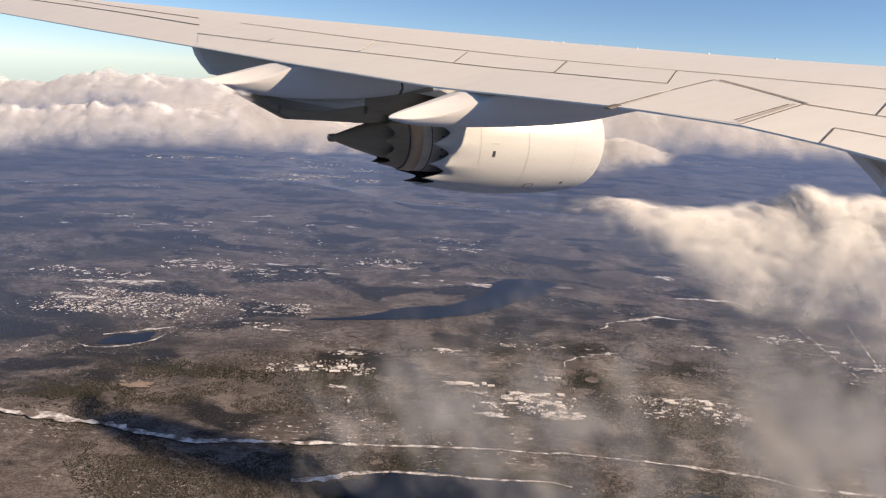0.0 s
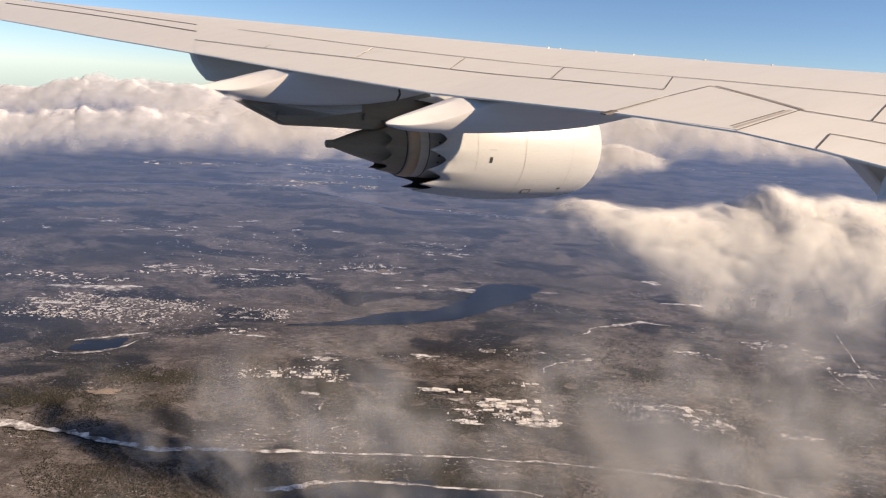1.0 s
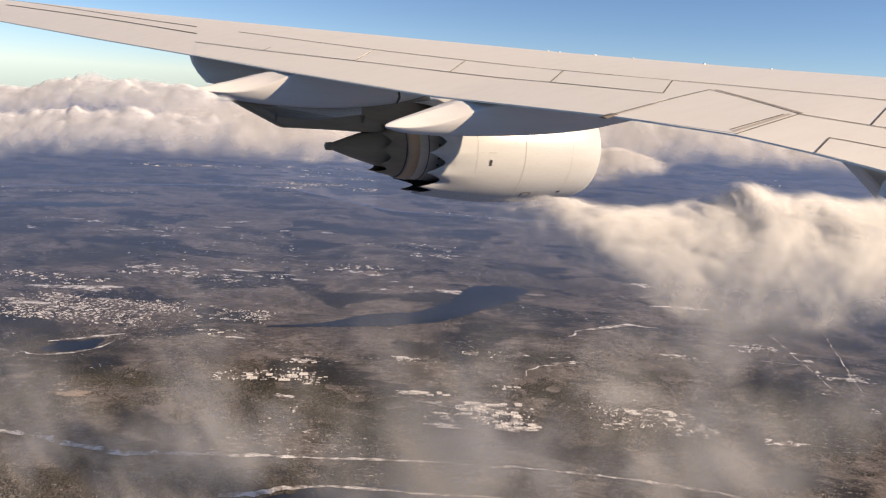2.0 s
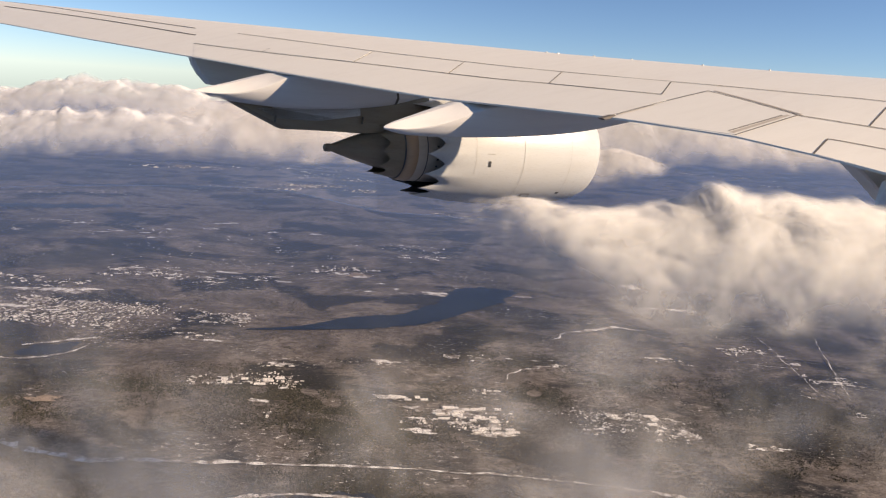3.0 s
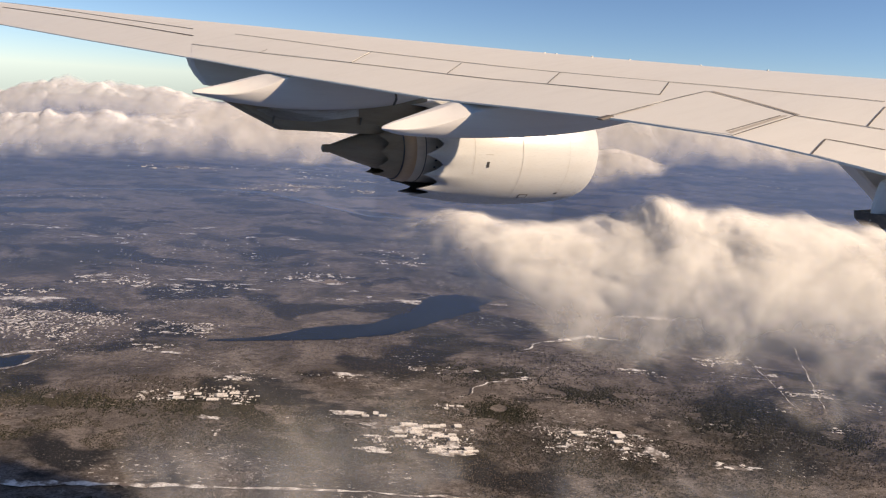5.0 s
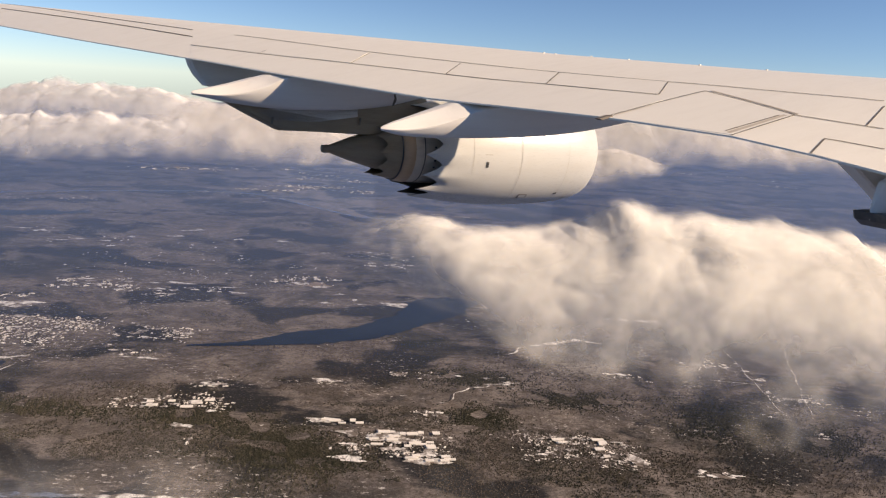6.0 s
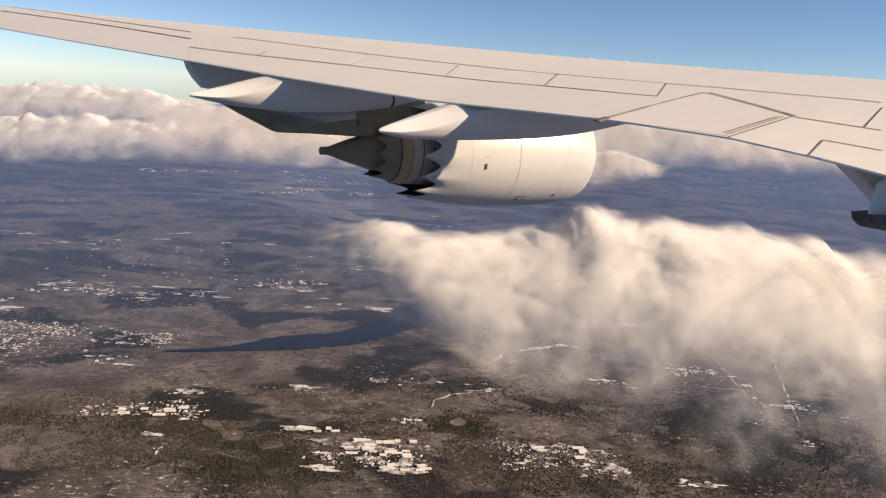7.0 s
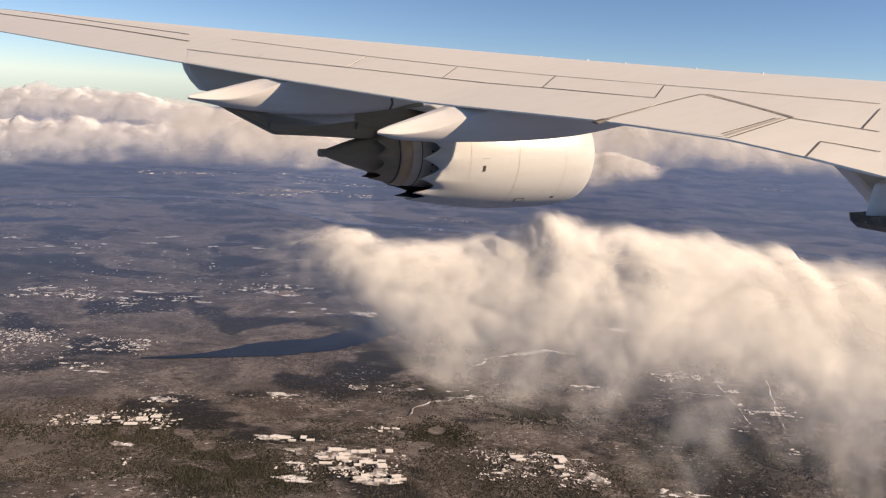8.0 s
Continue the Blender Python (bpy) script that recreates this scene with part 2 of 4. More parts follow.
def strip(name, line, widths, mat, lift, label, category, n=60, rag=0.2, kind="structure", wiggle=0.0):
    """A long flat patch along a line: rivers, lakes, roads; widths along the line, ragged banks."""
    p = spline([onto(*q) for q in line], n)
    p = p + wiggle * np.array([[noise.noise(Vector((q[0] * 14, q[1] * 14, 1.5))), 0.5 * noise.noise(Vector((q[0] * 14, q[1] * 14, 6.5)))] for q in p])
    w = np.interp(np.linspace(0, 1, n), np.linspace(0, 1, len(widths)), widths)
    t = np.gradient(p, axis=0)
    nrm = np.stack([-t[:, 1], t[:, 0]], -1) / np.linalg.norm(t, axis=1)[:, None]
    verts, faces = [], []
    for i in range(n):
        for s in (-1, -0.33, 0.33, 1):
            r = 1 + rag * (noise.noise(Vector((p[i][0] * 9, p[i][1] * 9, s * 7))) + noise.noise(Vector((p[i][0] * 40, p[i][1] * 40, s * 7)))) * 1.8 * abs(s)
            q = p[i] + nrm[i] * w[i] * s * r
            verts.append((q[0] * H, q[1] * H, (level(q[0], q[1]) + lift) * H))
    for i in range(n - 1):
        for j in range(3):
            a = i * 4 + j
            faces.append((a, a + 1, a + 5, a + 4)[::-1])
    ob = new(name, mesh_of(name, verts, faces, mat))
    return tagged(ob, label, category, kind=kind)


strip("lake", [(-0.825, 2.552), (-0.614, 2.610), (-0.402, 2.718), (-0.172, 2.827), (-0.003, 3.019), (0.162, 3.258), (0.336, 3.325)],
      (0.006, 0.022, 0.085, 0.078, 0.09, 0.16, 0.02), WATER, 0.004, "long dark blue lake among bare brown woods", "lake", 90, 0.12)
strip("lake", [(-3.306, 4.632), (-3.023, 4.709), (-2.732, 4.789), (-2.441, 4.944)], (0.05, 0.10, 0.12, 0.05), WATER, 0.004,
      "wide blue lake far out on the plain", "lake", 40, 0.3)
strip("pond", [(-1.538, 2.191), (-1.480, 2.229), (-1.415, 2.252), (-1.376, 2.320)], (0.02, 0.055, 0.055, 0.01), WATER, 0.004,
      "small dark pond with a snowy bank", "pond", 30, 0.3)
strip("ice_rim", [(-1.60, 2.165), (-1.53, 2.145), (-1.44, 2.165), (-1.36, 2.225), (-1.33, 2.30)], (0.002, 0.006, 0.005, 0.006, 0.002), SNOW, 0.005,
      "snowy bank along the small pond", "ice", 40, 0.7)
strip("ice_rim", [(-1.56, 2.270), (-1.48, 2.310), (-1.40, 2.350), (-1.33, 2.385)], (0.003, 0.008, 0.010, 0.003), SNOW, 0.005,
      "snowy bank along the small pond", "ice", 40, 0.7)
strip("pond", [(-0.551, 1.337), (-0.357, 1.378), (-0.141, 1.385), (0.090, 1.384)], (0.02, 0.07, 0.07, 0.01), WATER, 0.004,
      "dark reservoir rimmed with thin ice", "pond", 40, 0.3)
strip("pond", [(0.350, 1.381), (0.443, 1.401), (0.543, 1.396)], (0.01, 0.03, 0.02), WATER, 0.004, "dark pool in the woods", "pond", 24, 0.3)
strip("ice_rim", [(-0.630, 1.374), (-0.540, 1.394), (-0.479, 1.422), (-0.333, 1.443), (-0.139, 1.437), (0.026, 1.442), (0.097, 1.426)],
      (0.006, 0.010, 0.007, 0.006, 0.004, 0.003, 0.003), SNOW, 0.005, "white ice rim along the reservoir bank", "ice", 70, 0.7)
strip("river", [(-1.849, 1.704), (-1.531, 1.635), (-1.264, 1.597), (-0.951, 1.538), (-0.656, 1.554), (-0.373, 1.575), (-0.052, 1.591),
               (0.269, 1.585), (0.620, 1.542), (0.752, 1.492), (1.144, 1.462)],
      (0.009, 0.011, 0.012, 0.010, 0.007, 0.004, 0.003, 0.005, 0.008, 0.004, 0.003), SNOW, 0.005,
      "narrow snow-covered river between bare woods", "river", 160, 0.8, wiggle=0.012)
strip("creek", [(0.415, 2.666), (0.471, 2.728), (0.592, 2.805), (0.725, 2.851), (0.848, 2.845)], (0.002, 0.006, 0.009, 0.006, 0.002), SNOW, 0.005,
      "pale frozen creek bed in a fold of the woods", "creek", 70, 0.8, wiggle=0.05)
strip("creek", [(0.152, 2.174), (0.237, 2.291), (0.326, 2.361), (0.416, 2.402)], (0.001, 0.004, 0.003, 0.005, 0.001), SNOW, 0.005,
      "pale frozen creek bed in a fold of the woods", "creek", 60, 0.9, wiggle=0.06)
for a, b in (((1.360, 2.826), (1.348, 2.281)), ((1.644, 2.897), (1.439, 2.235)), ((1.186, 2.509), (1.374, 2.484))):
    strip("clearing", [a, ((a[0] + b[0]) / 2, (a[1] + b[1]) / 2), b], (0.001, 0.002, 0.001), SNOW, 0.005,
          "straight snowy clearing cut through the woods", "clearing", 60, 0.9, wiggle=0.008)


def blob(name, x, y, rx, ry, mat, lift, label, category, seed):
    """A flat patch of ground with a ragged outline."""
    rnd = random.Random(seed)
    x, y = onto(x, y)
    ph = [rnd.uniform(0, 6.28) for _ in range(5)]
    verts, faces = [(x * H, y * H, (level(x, y) + lift) * H)], []
    n = 36
    for i in range(n):
        a = 2 * math.pi * i / n
        r = 1 + 0.22 * math.sin(2 * a + ph[0]) + 0.16 * math.sin(3 * a + ph[1]) + 0.14 * math.sin(5 * a + ph[2]) + 0.12 * math.sin(9 * a + ph[3])
        u, v = x + rx * r * math.cos(a), y + ry * r * math.sin(a)
        verts.append((u * H, v * H, (level(u, v) + lift) * H))
        faces.append((0, i + 1, (i + 1) % n + 1))
    return tagged(new(name, mesh_of(name, verts, faces, mat)), label, category, kind="structure")


SNOWFIELDS = [(-1.722, 2.908, 0.14, 0.035), (-1.892, 2.896, 0.10, 0.03), (-0.199, 2.012, 0.050, 0.016), (0.012, 1.930, 0.050, 0.030), (0.122, 1.816, 0.055, 0.022),
              (-0.092, 1.802, 0.050, 0.014), (-0.121, 1.949, 0.04, 0.008), (-0.605, 1.920, 0.030, 0.013), (-0.609, 2.218, 0.035, 0.013), (-0.244, 2.306, 0.05, 0.013),
              (0.738, 1.900, 0.026, 0.022), (0.961, 1.835, 0.030, 0.011), (0.844, 2.521, 0.035, 0.010), (1.465, 2.384, 0.05, 0.010), (0.373, 3.257, 0.035, 0.02),
              (0.010, 2.401, 0.02, 0.016), (-0.494, 3.490, 0.05, 0.06), (-0.929, 2.410, 0.07, 0.008), (1.082, 3.170, 0.12, 0.02), (0.985, 3.567, 0.06, 0.04),
              (-1.238, 1.851, 0.05, 0.02), (1.391, 2.541, 0.02, 0.016), (0.919, 1.856, 0.012, 0.01), (0.413, 2.385, 0.03, 0.006), (-0.064, 3.237, 0.07, 0.03)]
for i, (x, y, rx, ry) in enumerate(SNOWFIELDS):
    bare = i in (16, 20)
    blob("field" if bare else "snowfield", x, y, rx, ry, BARE if bare else SNOW, 0.003,
         "pale reddish bare earth pit among woods" if bare else "open snow-covered clearing among bare woods", "field", i)


rnd = random.Random(17)
for cx, cy, sx, sy, count, size in ((0.021, 1.895, 0.13, 0.07, 16, 0.020), (0.600, 1.935, 0.17, 0.07, 14, 0.012), (-0.707, 2.068, 0.16, 0.06, 12, 0.012), (-1.674, 2.699, 0.3, 0.1, 10, 0.035),
                                    (-1.525, 3.250, 0.25, 0.1, 9, 0.035), (-1.005, 3.292, 0.3, 0.08, 9, 0.03), (-0.528, 3.516, 0.16, 0.08, 7, 0.03), (0.964, 1.842, 0.06, 0.02, 5, 0.012),
                                    (1.249, 2.665, 0.12, 0.05, 7, 0.016), (1.459, 2.393, 0.1, 0.04, 6, 0.016), (-0.151, 3.286, 0.3, 0.08, 8, 0.03), (-0.975, 2.657, 0.16, 0.06, 7, 0.02), (-1.727, 4.246, 0.9, 0.3, 14, 0.05),
                                    (-1.807, 2.102, 0.25, 0.1, 8, 0.02), (0.244, 2.385, 0.2, 0.05, 7, 0.014)):
    for k in range(count):
        blob("snowfield", cx + rnd.uniform(-1, 1) * sx, cy + rnd.uniform(-1, 1) * sy, size * rnd.uniform(0.4, 1.5), size * rnd.uniform(0.2, 0.55), SNOW, 0.0034 + 0.0001 * k,
             "small snowy yard or clearing among bare trees", "field", 100 + k)


def houses(name, spots, seed, label):
    """Far houses, each a small gabled block, joined where nobody could pick them apart."""
    rnd = random.Random(seed)
    verts, faces = [], []
    for cx, cy, sx, sy, count, big in spots:
        cx, cy = onto(cx, cy)
        turn = rnd.uniform(-0.5, 0.5)
        for _ in range(int(count * 3.0)):
            if rnd.random() < 0.18 or _ == 0:
                gx, gy = rnd.uniform(-1, 1) * sx, rnd.uniform(-1, 1) * sy
                gl = rnd.uniform(0.05, 0.35)
            u, v = gx + rnd.gauss(0, 1) * gl * sx * 0.6, gy + rnd.gauss(0, 1) * 0.12 * sy
            x, y = cx + u * math.cos(turn) - v * math.sin(turn) * 0.5, cy + v * math.cos(turn) + u * math.sin(turn) * 0.3
            k = 1.0
            if land_depth(np.array(x), np.array(y)) > sag(math.hypot(x, y)) + 0.03:
                # past the drop, moved along the line of sight to the far plain
                g, k = float(sag(math.hypot(x, y))), 60.0
                for _step in range(8):
                    k = float(land_depth(np.array(x / g * k), np.array(y / g * k)))
                x, y = x / g * k, y / g * k
            size = k * big * rnd.choice((0.18, 0.24, 0.3, 0.4, 0.65))
            l, w, h = size * rnd.uniform(0.6, 1.7), size * rnd.uniform(0.5, 0.9), size * rnd.uniform(0.16, 0.30)
            a = turn + rnd.choice((0, 1.57)) + rnd.uniform(-0.1, 0.1)
            ca, sa, z, b = math.cos(a), math.sin(a), level(x, y), len(verts)
            for px, py, pz in ((-l, -w, 0), (l, -w, 0), (l, w, 0), (-l, w, 0), (-l, -w, h), (l, -w, h), (l, w, h), (-l, w, h), (-l, 0, h * 1.5), (l, 0, h * 1.5)):
                verts.append(((x + px * ca - py * sa) * H, (y + px * sa + py * ca) * H, (z + 0.002 * k + pz) * H))
            for f in ((0, 1, 5, 4), (1, 2, 6, 5), (2, 3, 7, 6), (3, 0, 4, 7), (4, 5, 9, 8), (6, 7, 8, 9), (5, 6, 9), (7, 4, 8)):
                faces.append(tuple(b + q for q in f))
    ob = new(name, mesh_of(name, verts, faces, ROOF, False))
    return tagged(ob, label, "houses", kind="stuff")


houses("village", [(-1.615, 2.638, 0.36, 0.16, 800, 0.0078), (-1.966, 3.015, 0.3, 0.08, 60, 0.010)], 1, "dense suburb of small snowy-roofed houses")
houses("village", [(-1.547, 3.266, 0.20, 0.10, 70, 0.010), (-1.005, 3.292, 0.10, 0.05, 30, 0.009), (-1.272, 3.178, 0.16, 0.05, 30, 0.009)], 2, "scattered pale houses along a country road")
houses("village", [(-0.567, 3.564, 0.16, 0.10, 70, 0.010), (-0.140, 3.928, 0.14, 0.05, 40, 0.010), (-0.312, 4.174, 0.3, 0.1, 40, 0.01)], 3, "hamlet of pale roofs beside an earth pit")
houses("village", [(-0.991, 2.668, 0.16, 0.08, 80, 0.008), (-1.010, 2.455, 0.08, 0.03, 20, 0.008)], 4, "small village of pale roofs at the lake end")
houses("village", [(-0.711, 2.081, 0.18, 0.06, 110, 0.0065), (-0.608, 2.213, 0.05, 0.02, 14, 0.008), (-0.554, 1.836, 0.02, 0.02, 8, 0.006)], 5, "village with snowy yards between dark pines")
houses("village", [(-0.253, 2.294, 0.05, 0.02, 16, 0.007), (0.010, 2.401, 0.05, 0.025, 20, 0.006), (0.117, 2.418, 0.05, 0.02, 12, 0.006)], 6, "few pale farm roofs in a clearing")
houses("village", [(0.073, 1.902, 0.12, 0.07, 130, 0.0065), (-0.112, 1.843, 0.08, 0.04, 30, 0.007), (0.111, 2.102, 0.05, 0.015, 14, 0.008)], 7, "town of snowy roofs and open white lots")
houses("village", [(0.582, 1.932, 0.17, 0.08, 230, 0.0050), (0.506, 1.996, 0.14, 0.03, 60, 0.005), (0.724, 1.881, 0.05, 0.03, 40, 0.005)], 8, "spread suburb of small snowy roofs under bare trees")
houses("village", [(0.852, 2.511, 0.08, 0.02, 22, 0.007), (1.212, 2.658, 0.10, 0.05, 44, 0.007), (1.465, 2.404, 0.10, 0.04, 36, 0.007), (0.966, 1.845, 0.05, 0.02, 22, 0.005),
                   (1.429, 2.120, 0.06, 0.03, 24, 0.005), (1.320, 2.245, 0.04, 0.02, 12, 0.005), (0.928, 2.467, 0.03, 0.01, 8, 0.006)], 9, "scattered hamlets of pale roofs in dark woods")
houses("village", [(-1.769, 7.582, 0.9, 0.5, 40, 0.012), (-1.776, 6.024, 0.8, 0.4, 40, 0.011), (-3.197, 5.275, 0.7, 0.3, 60, 0.011), (-2.868, 7.226, 0.4, 0.2, 20, 0.02),
                   (0.245, 5.356, 0.35, 0.15, 60, 0.009), (-1.013, 3.708, 0.8, 0.3, 60, 0.008), (-2.018, 4.060, 1.2, 0.4, 80, 0.008)], 10, "pale specks of far-off settlements on the plain")


houses("village", [(-1.455, 6.560, 0.60, 0.15, 60, 0.011), (-1.084, 7.120, 0.50, 0.15, 50, 0.011), (-1.685, 6.115, 0.30, 0.10, 30, 0.011), (-2.858, 7.206, 0.70, 0.20, 25, 0.011), (4.061, 9.997, 0.90, 0.30, 45, 0.011), (4.308, 9.063, 0.50, 0.20, 20, 0.011), (-1.216, 6.355, 0.60, 0.15, 50, 0.011)], 12, "bright specks of towns far out in the haze")


def warehouse(x, y, l, w, h, turn, seed):
    bm = bmesh.new()
    m = Matrix.Translation((x * H, y * H, (level(x, y) + 0.004) * H)) @ Matrix.Rotation(turn, 4, "Z")
    base = bmesh.ops.create_cube(bm, size=1, matrix=m @ Matrix.Translation((0, 0, h * H / 2)) @ Matrix.Diagonal((l * H, w * H, h * H, 1)))
    top = max(bm.faces, key=lambda q: q.calc_center_median().z)
    bmesh.ops.inset_region(bm, faces=[top], thickness=w * H * 0.04)
    bmesh.ops.translate(bm, verts=top.verts, vec=(0, 0, -h * H * 0.12))
    me = bpy.data.meshes.new("warehouse")
    bm.to_mesh(me)
    bm.free()
    me.materials.append(ROOF)
    return tagged(new("warehouse", me), "long flat-roofed warehouse with snow on the roof", "warehouse", "warehouses of the town")


rnd = random.Random(5)
for cx, cy, sx, sy, count in ((0.055, 1.936, 0.10, 0.05, 16), (-0.144, 2.004, 0.06, 0.02, 5), (0.139, 1.824, 0.06, 0.02, 6), (-0.665, 2.053, 0.09, 0.04, 7), (0.604, 1.953, 0.12, 0.05, 7)):
    for k in range(count):
        warehouse(cx + rnd.uniform(-sx, sx), cy + rnd.uniform(-sy, sy), rnd.uniform(0.016, 0.038), rnd.uniform(0.008, 0.016), 0.0028, 0.12 + rnd.uniform(-0.08, 0.08), k)


def woods(name, count, mat, near, far, size, seed, label, keep):
    """Many small crowns standing on the land."""
    r = np.random.RandomState(seed)
    a = r.uniform(-0.72, 0.85, count)
    d = near * (far / near) ** r.uniform(0, 1, count)
    x, y = d * np.sin(a), d * np.cos(a)
    v = np.array([noise.noise(Vector((p * 2.2, q * 4.0, 3.1 + seed))) + 0.5 * noise.noise(Vector((p * 9, q * 14, seed))) for p, q in zip(x, y)])
    ok = v > keep
    x, y = x[ok], y[ok]
    n = len(x)
    s = size * r.uniform(0.6, 1.5, n)
    z = 1 - land_depth(x, y) + ripple(x, y)
    sides = 5
    ang = 2 * np.pi * (np.arange(sides) / sides)[None, :] + r.uniform(0, 6, n)[:, None]
    rad = s[:, None] * r.uniform(0.7, 1.3, (n, sides))
    ring = np.stack([x[:, None] + rad * np.cos(ang), y[:, None] + rad * np.sin(ang), np.repeat((z + s * 0.5)[:, None], sides, 1)], -1)
    top = np.stack([x, y, z + s * r.uniform(1.5, 2.4, n)], -1)[:, None]
    low = np.stack([x, y, z], -1)[:, None]
    verts = np.concatenate([ring, top, low], 1).reshape(-1, 3) * H
    i = np.arange(n)[:, None, None] * (sides + 2)
    k = np.arange(sides)
    tri = np.concatenate([np.stack([k, (k + 1) % sides, 0 * k + sides], -1), np.stack([(k + 1) % sides, k, 0 * k + sides + 1], -1)])[None]
    ob = new(name, mesh_of(name, verts, (i + tri).reshape(-1, 3).tolist(), mat, False))
    return tagged(ob, label, "woods", kind="stuff")


woods("pine_wood", 130000, PINE, 1.2, 3.6, 0.0016, 11, "dark evergreen trees in irregular stands", 0.24)
woods("pine_wood", 120000, PINE, 1.25, 2.15, 0.0013, 14, "dark evergreen forest with gaps between the stands", 0.02)
woods("bare_wood", 110000, TWIGS, 1.2, 2.8, 0.0015, 12, "leafless brown tree crowns over the plain", 0.22)



def groves(spots, seed, label):
    """Dense evergreen stands with ragged edges; spots: x, y and half widths."""
    r = np.random.RandomState(seed)
    verts, faces = [], []
    for cx, cy, rx, ry in spots:
        cx, cy = onto(cx, cy)
        count = int(min(5200, 26000 * rx ** 0.5 * ry ** 0.5))
        x, y = cx + r.normal(size=count) * rx * 0.55, cy + r.normal(size=count) * ry * 0.55
        keep = np.array([noise.noise(Vector((p * 12, q * 16, seed))) > -0.22 for p, q in zip(x, y)])
        x, y = x[keep], y[keep]
        n, sides = len(x), 5
        w = 0.0019 * r.uniform(0.6, 1.5, n)
        z = 1 - land_depth(x, y) + ripple(x, y)
        ang = 2 * np.pi * (np.arange(sides) / sides)[None, :] + r.uniform(0, 6, n)[:, None]
        rad = w[:, None] * r.uniform(0.7, 1.3, (n, sides))
        ring = np.stack([x[:, None] + rad * np.cos(ang), y[:, None] + rad * np.sin(ang), np.repeat((z + w * 0.3)[:, None], sides, 1)], -1)
        top = np.stack([x, y, z + w * r.uniform(1.3, 2.2, n)], -1)[:, None]
        base = sum(len(v) for v in verts)
        verts.append(np.concatenate([ring, top], 1).reshape(-1, 3) * H)
        k = np.arange(sides)
        tri = np.stack([k, (k + 1) % sides, 0 * k + sides], -1)[None]
        faces += (base + np.arange(n)[:, None, None] * (sides + 1) + tri).reshape(-1, 3).tolist()
    ob = new("pine_wood", mesh_of("pine_wood", np.concatenate(verts), faces, PINE, False))
    return tagged(ob, label, "woods", kind="stuff")


groves([(1.085, 2.165, 0.154, 0.169), (-0.302, 1.864, 0.197, 0.119), (-0.571, 1.974, 0.186, 0.082), (0.626, 2.276, 0.187, 0.077), (1.369, 2.083, 0.161, 0.124), (-1.109, 1.990, 0.300, 0.070), (-1.426, 1.784, 0.214, 0.082), (0.273, 2.421, 0.194, 0.076), (-0.270, 1.801, 0.218, 0.081), (0.292, 2.097, 0.121, 0.084)],
       15, "dense dark evergreen stands among bare woods")

# ---- aircraft ----
AIR = Matrix(((FORE.x, SIDE.x, 0, 0), (FORE.y, SIDE.y, 0, 0), (0, 0, 1, H), (0, 0, 0, 1))) @ Matrix.Scale(K, 4)


def te_f(o):
    return 9.1 - 0.42 * o


def crest_run(o):
    return 5.0 - 0.13 * o


def te_z(o):
    return np.interp(o, (1, 3.68, 4.34, 5.12, 6.51, 9.2, 12.05, 14.8, 18.5, 22.8, 30),
                     (-0.9, -0.563, -0.44, -0.32, -0.225, -0.15, 0.06, 0.285, 0.575, 0.935, 1.6))


def crest_z(o):
    return np.interp(o, (1, 5.64, 7.5, 10.09, 16.2, 26.55, 30), (0.34, 0.558, 0.625, 0.75, 1.118, 1.75, 1.98))


def wing_top(o, u):
    """Height of the upper skin: u is 0 at the trailing edge, 1 at the crest and 1 + NOSE at the leading edge."""
    rise = np.where(u < 1, 1.25 * u - 0.25 * u ** 4, 1.0 - 1.25 * np.clip(u - 1, 0, 1) ** 2)
    return te_z(o) + (crest_z(o) - te_z(o)) * rise


def wing_point(o, u, lift=0.0):
    return Vector((te_f(o) + u * crest_run(o), o, float(wing_top(o, np.array(u))) + lift))


wing = new("airliner_wing")
wing.matrix_world = AIR
tagged(wing, "long swept white airliner wing with panel seams and flap fairings", "aircraft wing")


# unseen leading edge, cut short so the wing's shadow on the cowl fits
NOSE = 0.22


def wing_skin():
    stations = np.linspace(1.2, 29.6, 110)
    upper = np.concatenate([np.linspace(0, 1, 26), 1 + NOSE * np.sin(np.linspace(0.1, 1, 14) * math.pi / 2)])
    verts, faces = [], []
    for o in stations:
        tip = 1 - 0.75 * float(smoothstep(27.5, 29.6, o))
        zt, zc, c = float(te_z(o)), float(crest_z(o)), crest_run(o)
        ring = [wing_point(o, u) for u in upper]
        zl = ring[-1].z
        for u in upper[::-1][1:]:
            top = float(wing_top(o, np.array(u)))
            thick = 0.17 * c * math.sin(min(1, (1 + NOSE - u) / (1 + NOSE)) ** 0.55 * math.pi) ** 0.9 * tip
            ring.append(Vector((te_f(o) + u * c, o, top - max(thick, 0.02))))
        verts += ring
    n = len(ring)
    for i in range(len(stations) - 1):
        for j in range(n):
            k = (j + 1) % n
            faces.append((i * n + j, i * n + k, (i + 1) * n + k, (i + 1) * n + j))
    faces += [tuple(range(n)), tuple(range((len(stations) - 1) * n, len(stations) * n))[::-1]]
    me = mesh_of("skin", verts, faces, WHITE, True, 50)
    return part("skin", me, wing)


wing_skin()


